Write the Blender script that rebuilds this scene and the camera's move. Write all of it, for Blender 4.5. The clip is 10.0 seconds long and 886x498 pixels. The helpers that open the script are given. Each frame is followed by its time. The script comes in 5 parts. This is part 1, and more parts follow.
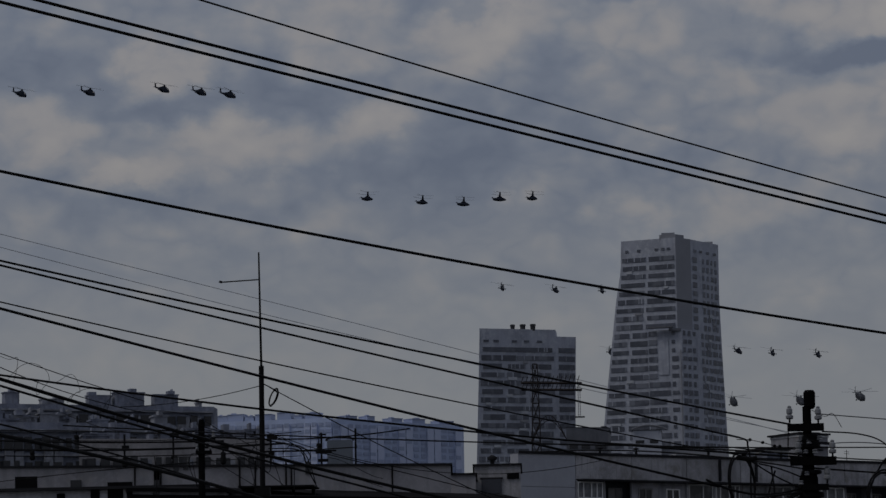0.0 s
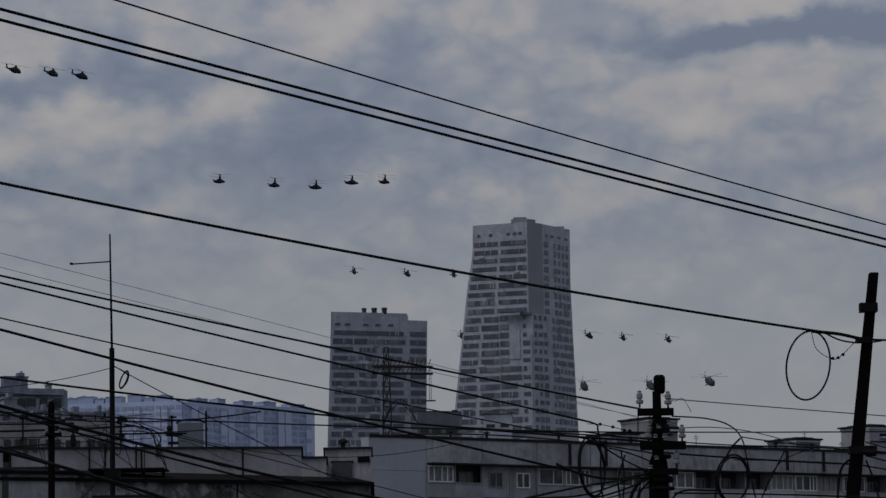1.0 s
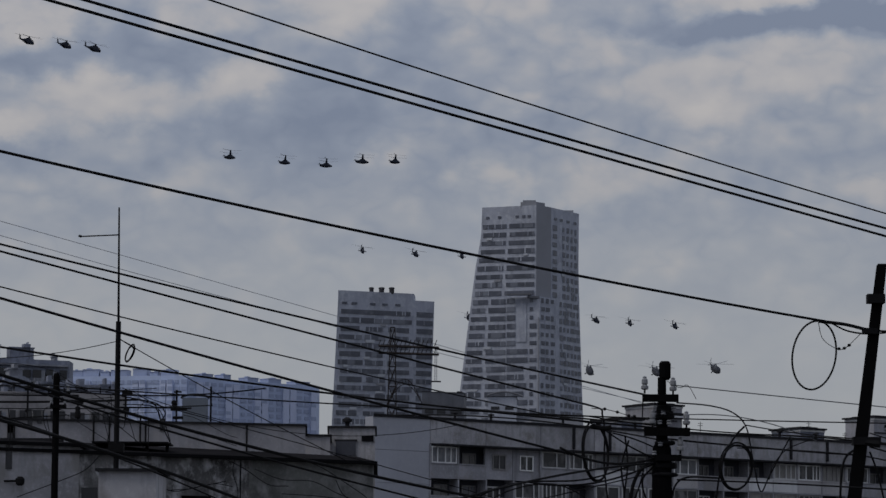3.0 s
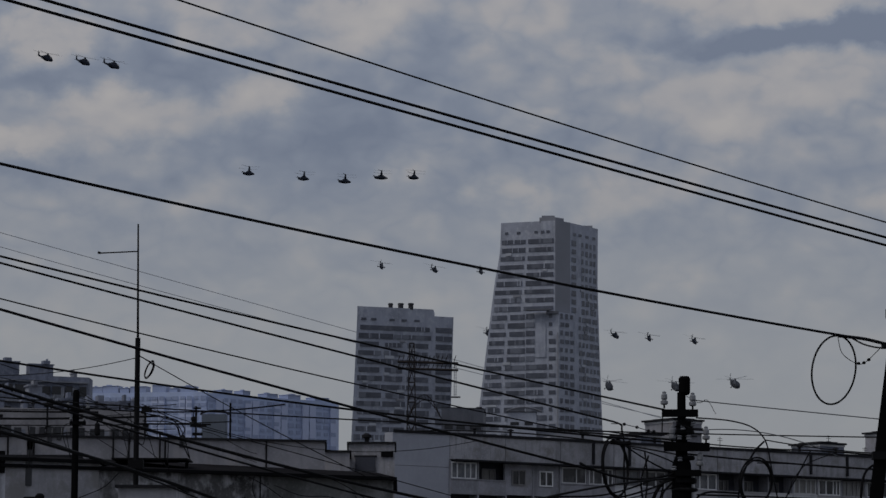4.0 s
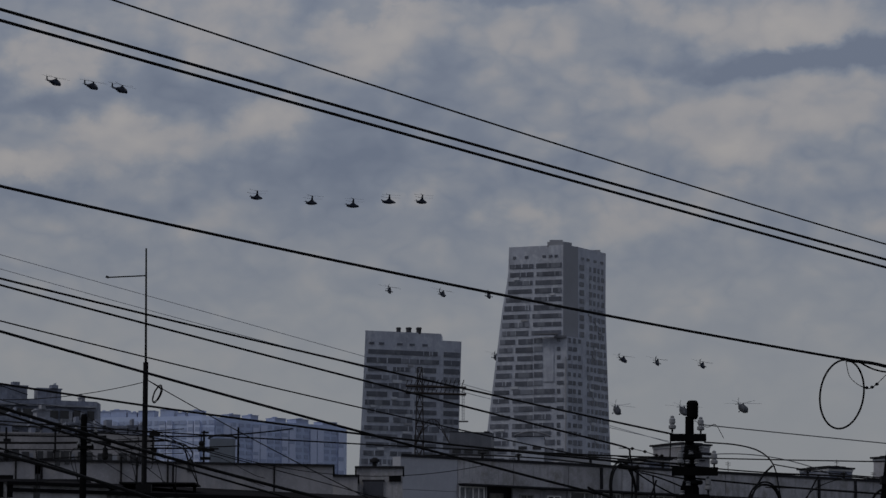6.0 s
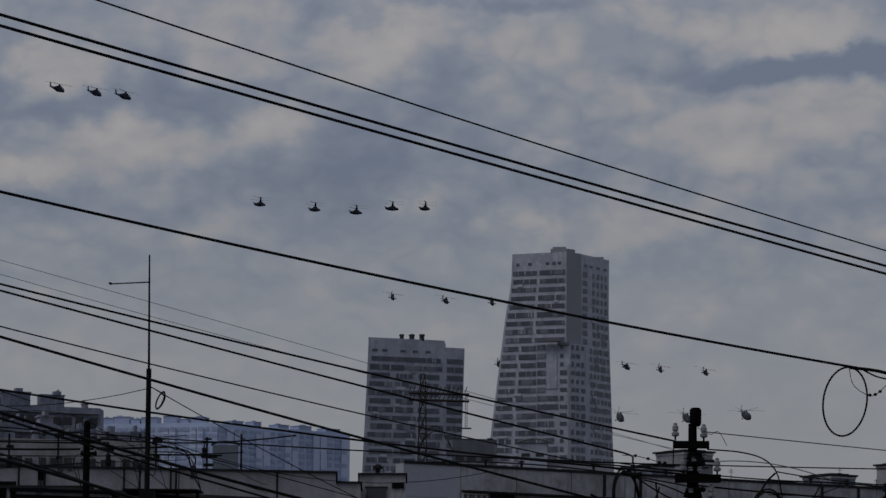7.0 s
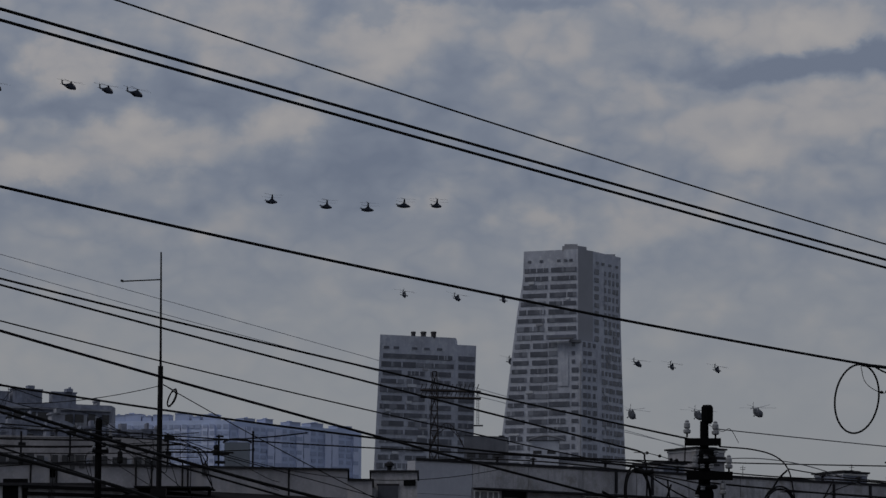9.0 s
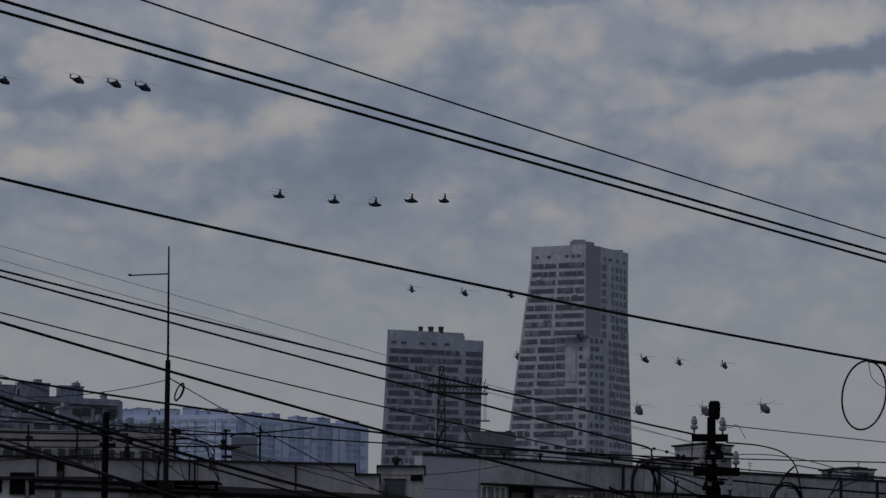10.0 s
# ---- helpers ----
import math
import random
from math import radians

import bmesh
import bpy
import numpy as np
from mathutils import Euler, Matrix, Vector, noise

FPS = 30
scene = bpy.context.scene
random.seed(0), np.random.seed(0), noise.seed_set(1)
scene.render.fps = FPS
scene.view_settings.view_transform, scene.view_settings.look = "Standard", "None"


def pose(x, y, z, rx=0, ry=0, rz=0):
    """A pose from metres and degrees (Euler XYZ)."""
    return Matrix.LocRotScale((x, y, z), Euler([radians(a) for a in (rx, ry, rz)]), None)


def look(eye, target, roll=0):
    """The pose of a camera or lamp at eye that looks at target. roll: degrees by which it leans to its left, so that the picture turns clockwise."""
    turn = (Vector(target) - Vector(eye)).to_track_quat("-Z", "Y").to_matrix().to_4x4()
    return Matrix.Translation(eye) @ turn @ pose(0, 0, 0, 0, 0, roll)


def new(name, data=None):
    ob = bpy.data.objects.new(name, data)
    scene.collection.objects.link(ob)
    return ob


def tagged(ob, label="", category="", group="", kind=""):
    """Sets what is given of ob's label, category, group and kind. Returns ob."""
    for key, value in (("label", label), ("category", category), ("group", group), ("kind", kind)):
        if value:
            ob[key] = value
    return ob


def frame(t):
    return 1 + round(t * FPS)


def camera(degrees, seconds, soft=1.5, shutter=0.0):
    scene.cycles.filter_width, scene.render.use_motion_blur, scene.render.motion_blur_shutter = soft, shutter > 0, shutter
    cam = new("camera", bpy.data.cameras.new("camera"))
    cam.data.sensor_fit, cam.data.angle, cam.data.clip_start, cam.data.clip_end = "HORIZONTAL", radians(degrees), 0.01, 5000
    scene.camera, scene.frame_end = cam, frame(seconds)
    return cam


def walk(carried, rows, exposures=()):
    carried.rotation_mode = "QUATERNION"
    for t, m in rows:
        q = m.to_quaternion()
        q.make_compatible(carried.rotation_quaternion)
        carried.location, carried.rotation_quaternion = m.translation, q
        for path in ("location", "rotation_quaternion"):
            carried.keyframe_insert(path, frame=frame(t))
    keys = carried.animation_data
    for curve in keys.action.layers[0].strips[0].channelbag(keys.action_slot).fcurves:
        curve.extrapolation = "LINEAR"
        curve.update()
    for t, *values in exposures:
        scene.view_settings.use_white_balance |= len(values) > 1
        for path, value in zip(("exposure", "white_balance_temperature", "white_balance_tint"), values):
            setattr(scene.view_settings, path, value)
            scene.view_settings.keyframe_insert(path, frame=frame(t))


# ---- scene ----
# A long lens pans over roofs, cables and two tapered tower blocks under a broken overcast sky.
EYE = (0.0, 0.0, 3.0)
PATH = [  # seconds, bearing, rise and lean in degrees
    (0.0, -4.317, 7.237, -1.035),
    (0.2, -3.997, 7.131, -1.002),
    (0.5, -3.510, 7.049, -0.952),
    (0.7, -3.051, 6.984, -0.963),
    (1.0, -1.953, 6.934, -0.979),
    (1.2, -0.980, 6.929, -0.910),
    (1.5, -0.019, 6.680, -0.806),
    (1.7, 0.364, 6.525, -0.638),
    (2.0, 0.550, 6.392, -0.387),
    (2.2, 0.569, 6.326, -0.135),
    (2.5, 0.000, 6.336, 0.243),
    (2.7, -0.934, 6.366, 0.304),
    (3.0, -2.092, 6.634, 0.396),
    (3.2, -2.183, 6.708, 0.370),
    (4.3, -2.466, 6.979, 0.227),
    (4.5, -2.470, 7.056, 0.201),
    (5.0, -2.507, 7.170, 0.268),
    (5.5, -2.553, 7.217, 0.246),
    (5.7, -2.539, 7.229, 0.262),
    (6.8, -2.558, 7.371, 0.346),
    (7.0, -2.579, 7.374, 0.361),
    (7.5, -2.610, 7.408, 0.458),
    (8.0, -2.657, 7.423, 0.383),
    (8.5, -2.733, 7.422, 0.353),
    (9.0, -2.764, 7.330, 0.361),
    (9.5, -2.785, 7.279, 0.763),
    (10.0, -2.886, 7.251, 0.556),
]
cam = camera(14.0, 10.0, soft=1.45)
rows = []
for t, bearing, rise, lean in PATH:
    b, r = radians(bearing), radians(rise)
    rows.append((t, look(EYE, (EYE[0] + math.sin(b) * math.cos(r), EYE[1] + math.cos(b) * math.cos(r), EYE[2] + math.sin(r)), lean)))
walk(cam, rows, exposures=[(0.0, -0.5), (0.2, -0.3), (0.5, -0.12), (1.0, -0.05), (1.5, -0.06), (2.0, 0.07), (2.5, 0.25), (3.0, 0.25), (4.5, -0.15), (5.5, -0.19), (10.0, -0.15)])

# ---- sky and sun ----
world = bpy.data.worlds.new("overcast_sky")
scene.world = world
world.use_nodes = True
wt = world.node_tree
wt.nodes.clear()


def wnode(kind, **values):
    n = wt.nodes.new(kind)
    for k, v in values.items():
        if k.startswith("in_"):
            key = k[3:]
            n.inputs[int(key) if key.isdigit() else key].default_value = v
    return n


def wmath(op, a, b=0.0, c=0.0, clamp=False):
    n = wt.nodes.new("ShaderNodeMath")
    n.operation, n.use_clamp = op, clamp
    for i, v in enumerate((a, b, c)):
        if isinstance(v, (int, float)):
            n.inputs[i].default_value = v
        else:
            wt.links.new(v, n.inputs[i])
    return n.outputs[0]


coords = wt.nodes.new("ShaderNodeTexCoord")
split = wt.nodes.new("ShaderNodeSeparateXYZ")
wt.links.new(coords.outputs["Generated"], split.inputs[0])
sky = wt.nodes.new("ShaderNodeTexSky")
sky.sky_type, sky.sun_disc = "NISHITA", False
sky.sun_elevation, sky.sun_rotation = radians(50), radians(-115)
stretch = wt.nodes.new("ShaderNodeVectorMath")
stretch.operation = "MULTIPLY"
stretch.inputs[1].default_value = (1.0, 1.0, 1.5)
wt.links.new(coords.outputs["Generated"], stretch.inputs[0])


def cloud_noise(scale, detail, rough, distortion=0.0, w=0.0):
    n = wt.nodes.new("ShaderNodeTexNoise")
    n.noise_dimensions = "4D"
    for key, v in (("Scale", scale), ("Detail", detail), ("Roughness", rough), ("Distortion", distortion), ("W", w)):
        n.inputs[key].default_value = v
    wt.links.new(stretch.outputs[0], n.inputs["Vector"])
    return n.outputs[0]


# broad banks of cloud: bearing, height over the horizon, half width, half height (degrees), weight
BANKS = [
    (-3.77, 10.7, 1.26, 0.43, 0.2), (-6.32, 10.75, 1.35, 0.4, 0.13), (-8.97, 10.34, 0.67, 0.4, 0.17),
    (-7.64, 9.08, 1.12, 0.38, 0.2), (-8.93, 8.54, 0.99, 0.29, 0.18), (-5.34, 9.22, 0.58, 0.45, 0.17),
    (-7.52, 7.64, 0.99, 0.27, 0.1), (3.41, 10.96, 0.8, 0.54, 0.25), (1.24, 11.05, 1.05, 0.31, 0.2),
    (-1.12, 10.52, 0.9, 0.45, 0.14), (0.42, 9.89, 0.9, 0.31, 0.17), (2.14, 8.6, 0.54, 0.31, 0.13),
    (1.96, 9.09, 1.35, 0.4, 0.1), (-1.61, 7.65, 0.4, 0.31, 0.14), (0.52, 7.57, 0.9, 0.38, 0.16),
    (-3.01, 8.12, 0.54, 0.2, 0.1), (-0.93, 9.09, 0.54, 0.27, 0.08), (-5.35, 7.06, 0.81, 0.27, 0.07),
]
FAR_BANKS = [
    (6.15, 9.29, 1.53, 0.42, 0.22), (4.47, 7.81, 0.9, 0.31, 0.19), (6.22, 7.45, 0.76, 0.31, 0.21),
    (2.99, 9.38, 1.17, 0.36, 0.14), (7.4, 8.48, 0.81, 0.36, 0.16), (-10.83, 9.26, 0.99, 0.36, 0.17),
    (-9.31, 8.58, 0.9, 0.27, 0.1), (-8.93, 10.38, 0.63, 0.4, 0.1),
]
GAPS = [
    (-2.22, 11.24, 2.51, 0.16, -0.14), (2.96, 10.21, 1.8, 0.27, -0.24), (4.22, 9.89, 0.81, 0.22, -0.14),
    (-7.12, 9.89, 1.53, 0.36, -0.17), (-9.18, 9.62, 0.99, 0.22, -0.12), (-3.39, 9.4, 1.17, 0.67, -0.12),
    (-4.65, 8.41, 1.35, 0.49, -0.13), (-6.73, 8.59, 0.54, 0.54, -0.1), (-9.15, 8, 1.08, 0.25, -0.1),
    (2.87, 9.47, 0.54, 0.2, -0.1), (2.77, 7.7, 1.35, 0.36, -0.08), (-2.21, 10.03, 0.49, 0.36, -0.08),
    (-0.66, 8.59, 0.9, 0.31, -0.08), (-7.95, 11.2, 1.08, 0.22, -0.06), (-10.83, 10.21, 0.99, 0.4, -0.14),
    (5.26, 10.12, 2.69, 0.24, -0.24),
]
cover = wmath("ADD", wmath("MULTIPLY", wmath("SUBTRACT", cloud_noise(16.0, 3.0, 0.5, 0.2, 2.3), 0.5), 0.30), 0.505)
cover = wmath("ADD", cover, wmath("MULTIPLY", wmath("SUBTRACT", cloud_noise(40.0, 5.0, 0.55, 0.4, 5.1), 0.5), 0.42))
# rounded puffs with creases between them, small ones on large ones
for puff_scale, puff_w, puff_weight in ((30.0, 3.7, 0.48), (64.0, 6.9, 0.50)):
    puff = wmath("ABSOLUTE", wmath("SUBTRACT", cloud_noise(puff_scale, 2.5, 0.5, 0.2, puff_w), 0.5))
    cover = wmath("ADD", cover, wmath("MULTIPLY", wmath("SUBTRACT", puff, 0.085), puff_weight * 1.7))


def drift(w, reach):
    """Billowing shift of the banks' edges, broad and fine."""
    broad = wmath("MULTIPLY", wmath("SUBTRACT", cloud_noise(26.0, 2.0, 0.5, 0.2, w), 0.5), reach)
    fine = wmath("MULTIPLY", wmath("SUBTRACT", cloud_noise(85.0, 4.0, 0.6, 0.2, w + 3.0), 0.5), reach * 0.45)
    return wmath("ADD", broad, fine)


front_y = wmath("MAXIMUM", split.outputs[1], 0.05)
tan_x = wmath("ADD", wmath("DIVIDE", split.outputs[0], front_y), drift(8.4, 0.052))
tan_z = wmath("ADD", wmath("DIVIDE", split.outputs[2], front_y), drift(12.7, 0.034))
for bear, high, half_w, half_h, weight in BANKS + FAR_BANKS + GAPS:
    dx = wmath("DIVIDE", wmath("SUBTRACT", tan_x, math.tan(radians(bear))), radians(half_w))
    dz = wmath("DIVIDE", wmath("SUBTRACT", tan_z, math.tan(radians(high))), radians(half_h))
    q = wmath("ADD", wmath("MULTIPLY", dx, dx), wmath("MULTIPLY", dz, dz))
    cover = wmath("ADD", cover, wmath("MULTIPLY", wmath("POWER", 2.718, wmath("MULTIPLY", wmath("POWER", q, 1.35), -0.8)), weight * 1.18))
ramp = wt.nodes.new("ShaderNodeValToRGB")
cr = ramp.color_ramp
cr.elements[0].position, cr.elements[0].color = 0.17, (0.146, 0.171, 0.230, 1)
cr.elements[1].position, cr.elements[1].color = 0.90, (0.352, 0.338, 0.337, 1)
for at, tone in ((0.36, (0.183, 0.208, 0.264, 1)), (0.52, (0.236, 0.252, 0.291, 1)), (0.67, (0.302, 0.298, 0.313, 1))):
    cr.elements.new(at).color = tone
wt.links.new(cover, ramp.inputs[0])
# thin haze low over the horizon
low = wt.nodes.new("ShaderNodeMapRange")
low.interpolation_type = "SMOOTHSTEP"
for key, v in (("From Min", 0.07), ("From Max", 0.152), ("To Min", 0.85), ("To Max", 0.0)):
    low.inputs[key].default_value = v
wt.links.new(split.outputs[2], low.inputs["Value"])
hazy = wt.nodes.new("ShaderNodeMix")
hazy.data_type = "RGBA"
hazy.inputs[7].default_value = (0.297, 0.308, 0.328, 1)
wt.links.new(low.outputs[0], hazy.inputs[0])
wt.links.new(ramp.outputs[0], hazy.inputs[6])
# an overcast sky is about three times as bright overhead as at the horizon
dome = wmath("DIVIDE", wmath("ADD", 1.0, wmath("MULTIPLY", wmath("MAXIMUM", split.outputs[2], 0.0), 2.0)), 1.26)
blue = wt.nodes.new("ShaderNodeBackground")
blue.inputs[1].default_value = 0.05
wt.links.new(sky.outputs[0], blue.inputs[0])
grey = wt.nodes.new("ShaderNodeBackground")
wt.links.new(wmath("MULTIPLY", dome, 1.05), grey.inputs[1])
wt.links.new(hazy.outputs[2], grey.inputs[0])
both = wt.nodes.new("ShaderNodeMixShader")
both.inputs[0].default_value = 0.93
wt.links.new(blue.outputs[0], both.inputs[1])
wt.links.new(grey.outputs[0], both.inputs[2])
out = wt.nodes.new("ShaderNodeOutputWorld")
wt.links.new(both.outputs[0], out.inputs[0])

sun_data = bpy.data.lights.new("sun", "SUN")
sun_data.energy, sun_data.angle, sun_data.color = 0.9, radians(20), (1.0, 0.95, 0.88)
sun = new("sun", sun_data)
sun.matrix_world = look((0, 0, 0), (math.sin(radians(115)) * 0.64, -math.cos(radians(115)) * 0.64, -0.77))


# ---- materials ----
def surface(name, color, rough=0.8, vary=0.25, scale=1.0, bump=0.2, metal=0.0, streaks=0.0, island=0.0, stain=None, spec=0.4, stain_at=(0.5, 0.66)):
    """Base colour with grain and broad stains, in metres; streaks run down; island varies piece by piece."""
    m = bpy.data.materials.new(name)
    m.use_nodes = True
    nt = m.node_tree
    bsdf = nt.nodes["Principled BSDF"]
    bsdf.inputs["Roughness"].default_value = rough
    bsdf.inputs["Metallic"].default_value = metal
    bsdf.inputs["Specular IOR Level"].default_value = spec
    tc = nt.nodes.new("ShaderNodeTexCoord")
    where = nt.nodes.new("ShaderNodeObjectInfo")
    shifted = nt.nodes.new("ShaderNodeVectorMath")  # pieces on one mesh each take their own stretch of the grain
    nt.links.new(tc.outputs["Object"], shifted.inputs[0])
    nt.links.new(where.outputs["Location"], shifted.inputs[1])

    def noise_of(sc, detail, squeeze=1.0):
        mp = nt.nodes.new("ShaderNodeMapping")
        mp.inputs["Scale"].default_value = (sc, sc, sc * squeeze)
        nt.links.new(shifted.outputs[0], mp.inputs[0])
        n = nt.nodes.new("ShaderNodeTexNoise")
        n.inputs["Scale"].default_value = 1.0
        n.inputs["Detail"].default_value = detail
        n.inputs["Roughness"].default_value = 0.6
        nt.links.new(mp.outputs[0], n.inputs["Vector"])
        return n.outputs[0]

    def mix_to(old, new_color, fac, lo, hi, amount):
        mr = nt.nodes.new("ShaderNodeMapRange")
        mr.inputs["From Min"].default_value, mr.inputs["From Max"].default_value = lo, hi
        mr.inputs["To Min"].default_value, mr.inputs["To Max"].default_value = 0.0, amount
        nt.links.new(fac, mr.inputs["Value"])
        mx = nt.nodes.new("ShaderNodeMix")
        mx.data_type = "RGBA"
        nt.links.new(mr.outputs[0], mx.inputs[0])
        if old is None:
            mx.inputs[6].default_value = (*color, 1)
        else:
            nt.links.new(old, mx.inputs[6])
        mx.inputs[7].default_value = (*new_color, 1)
        return mx.outputs[2]

    dark = tuple(c * (1 - vary) for c in color)
    pale = tuple(min(1, c * (1 + vary * 0.8)) for c in color)
    col = mix_to(None, dark, noise_of(0.35 * scale, 4), 0.42, 0.7, 1.0)
    fine = noise_of(6.0 * scale, 5)
    col = mix_to(col, pale, fine, 0.5, 0.8, 0.7)
    if stain:
        col = mix_to(col, stain, noise_of(0.9 * scale, 6, 0.75), stain_at[0], stain_at[1], 0.85)
    if streaks:
        col = mix_to(col, tuple(c * 0.45 for c in color), noise_of(1.6 * scale, 4, 0.12), 0.5, 0.75, streaks)
    if island:
        geo = nt.nodes.new("ShaderNodeObjectInfo")
        col = mix_to(col, tuple(c * 0.5 for c in color), geo.outputs["Random"], 0.0, 1.0, island)
    nt.links.new(col, bsdf.inputs["Base Color"])
    if bump:
        bp = nt.nodes.new("ShaderNodeBump")
        bp.inputs["Strength"].default_value = bump
        bp.inputs["Distance"].default_value = 0.02 / scale
        nt.links.new(fine, bp.inputs["Height"])
        nt.links.new(bp.outputs[0], bsdf.inputs["Normal"])
    return m


M_GROUND = surface("bare_earth_and_asphalt", (0.06, 0.06, 0.058), 0.95, 0.35, 0.3, 0.4)
# Tower tones are lifted and blued, some distance haze put into the colour.
M_TOWER = surface("pale_grey_tower_cladding", (0.295, 0.315, 0.378), 0.7, 0.28, 0.5, 0.05, streaks=0.35, stain=(0.37, 0.39, 0.445))
M_TOWER_DARK = surface("slate_grey_tower_panel", (0.205, 0.213, 0.243), 0.7, 0.10, 0.2, 0.05)
M_TOWER_SILL = surface("light_balcony_panel", (0.37, 0.39, 0.44), 0.7, 0.12, 0.3, 0.05, island=0.25)
M_TOWER_GLASS = surface("dark_window_band", (0.078, 0.086, 0.113), 0.3, 0.4, 0.35, 0.0, island=0.5, stain=(0.14, 0.15, 0.183))
# The blue in these three colours stands for distance haze.
M_BLUE = surface("haze_blue_panels", (0.365, 0.43, 0.60), 0.8, 0.12, 0.15, 0.05)
M_BLUE_PALE = surface("pale_haze_blue_panels", (0.44, 0.49, 0.65), 0.8, 0.12, 0.15, 0.05)
M_BLUE_GLASS = surface("haze_blue_panes", (0.272, 0.32, 0.465), 0.4, 0.2, 0.3, 0.0)
M_OLD = surface("sooty_brick_render", (0.158, 0.175, 0.23), 0.9, 0.55, 0.8, 0.2, streaks=0.6, stain=(0.22, 0.232, 0.28))
M_OLD_PALE = surface("grey_render", (0.185, 0.195, 0.23), 0.9, 0.5, 0.6, 0.2, streaks=0.6, stain=(0.30, 0.31, 0.345))
M_LOW_OLD = surface("brownish_grey_render", (0.235, 0.228, 0.24), 0.9, 0.5, 0.7, 0.25, streaks=0.6, stain=(0.15, 0.147, 0.16))
M_OLD_GLASS = surface("dark_panes", (0.02, 0.021, 0.026), 0.25, 0.3, 0.5, 0.0)
M_PANEL = surface("weathered_concrete_panel", (0.30, 0.302, 0.338), 0.9, 0.45, 0.9, 0.3, streaks=0.7, island=0.4, stain=(0.19, 0.18, 0.178))
M_PARAPET = surface("grey_parapet_panel", (0.335, 0.333, 0.36), 0.9, 0.5, 1.3, 0.4, streaks=0.9, island=0.4, stain=(0.17, 0.162, 0.157))
M_PANEL_LIGHT = surface("light_loggia_panel", (0.38, 0.375, 0.392), 0.85, 0.3, 0.9, 0.2, streaks=0.6, island=0.8)
M_PANEL_BLUE = surface("faded_blue_loggia_panel", (0.12, 0.14, 0.175), 0.85, 0.2, 0.6, 0.2, streaks=0.4, island=0.3)
M_PANEL_WHITE = surface("white_loggia_siding", (0.55, 0.555, 0.58), 0.7, 0.15, 0.8, 0.15, streaks=0.3, island=0.3)
M_FRAME = surface("white_window_frame", (0.66, 0.66, 0.68), 0.5, 0.2, 2.0, 0.05, streaks=0.3, island=1.0)
M_FRAME_OLD = surface("weathered_brown_grey_frame", (0.17, 0.165, 0.17), 0.7, 0.25, 2.0, 0.1)
M_GLASS = surface("dark_loggia_glass", (0.02, 0.022, 0.028), 0.2, 0.3, 0.8, 0.0, island=0.4, stain=(0.13, 0.13, 0.14))
# Pane with the sky's reflection painted in as a paler base colour.
M_GLASS_SKY = surface("glass_painted_reflection", (0.10, 0.107, 0.125), 0.25, 0.4, 1.2, 0.0, island=0.5, stain=(0.22, 0.225, 0.24))
M_CURTAIN = surface("curtained_glass", (0.24, 0.235, 0.23), 0.5, 0.5, 2.5, 0.0, streaks=0.7, island=0.5)
# Dark tone that puts loggia and recess shade into the colour.
M_VOID = surface("painted_shade_dark", (0.04, 0.043, 0.056), 0.9, 0.3, 1.0, 0.1)
M_TAR = surface("roofing_felt", (0.024, 0.024, 0.027), 0.95, 0.3, 0.8, 0.3, spec=0.0)
M_FELT = surface("faded_roofing_felt", (0.015, 0.0145, 0.016), 0.95, 0.45, 1.2, 0.4, streaks=0.3, spec=0.0)
# Near-black: doorway and opening shade put into the colour; also on roof slabs.
M_DARK = surface("shade_and_roof_black", (0.006, 0.006, 0.007), 0.95, 0.3, 2.0, 0.1, spec=0.05)
M_BLIND = surface("smooth_blue_grey_end_panel", (0.31, 0.32, 0.365), 0.9, 0.14, 0.5, 0.15, streaks=0.15, island=0.12)
M_OFFICE = surface("sooty_office_wall", (0.115, 0.12, 0.14), 0.85, 0.35, 0.4, 0.1, streaks=0.4)
M_TOWER_PANE = surface("mid_grey_pane", (0.15, 0.163, 0.20), 0.3, 0.3, 0.4, 0.0, island=0.4)
M_STAIN = surface("stained_concrete", (0.11, 0.108, 0.11), 0.95, 0.75, 2.4, 0.7, streaks=0.8, stain=(0.34, 0.34, 0.36), stain_at=(0.48, 0.62))
M_STAIN_DARK = surface("plain_dark_concrete", (0.115, 0.117, 0.115), 0.95, 0.5, 1.6, 0.7, streaks=0.5, stain=(0.2, 0.2, 0.205))
M_PLASTER = surface("grey_plaster", (0.25, 0.246, 0.268), 0.95, 0.35, 0.8, 0.3, streaks=0.5, stain=(0.26, 0.25, 0.258))
M_GARAGE = surface("pale_grey_garage_wall", (0.52, 0.525, 0.57), 0.9, 0.35, 0.9, 0.3, streaks=0.7, stain=(0.26, 0.255, 0.26))
# Poles and steel are near-black, their backlit silhouette put into the colour.
M_CONCRETE_POLE = surface("silhouette_dark_pole", (0.0055, 0.0055, 0.006), 0.95, 0.35, 6.0, 0.4, spec=0.0)
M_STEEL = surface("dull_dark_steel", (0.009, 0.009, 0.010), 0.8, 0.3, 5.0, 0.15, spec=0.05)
M_CABLE = surface("black_cable_sheath", (0.008, 0.008, 0.009), 0.85, 0.25, 8.0, 0.1, spec=0.06)
M_CABLE_GREY = surface("grey_bare_wire", (0.08, 0.082, 0.09), 0.6, 0.2, 8.0, 0.05, spec=0.2)
M_FAR_WIRE = surface("weathered_aluminium_wire", (0.3, 0.31, 0.33), 0.6, 0.2, 2.0, 0.0)
M_CERAMIC = surface("glazed_grey_ceramic", (0.17, 0.175, 0.19), 0.35, 0.2, 12.0, 0.05)
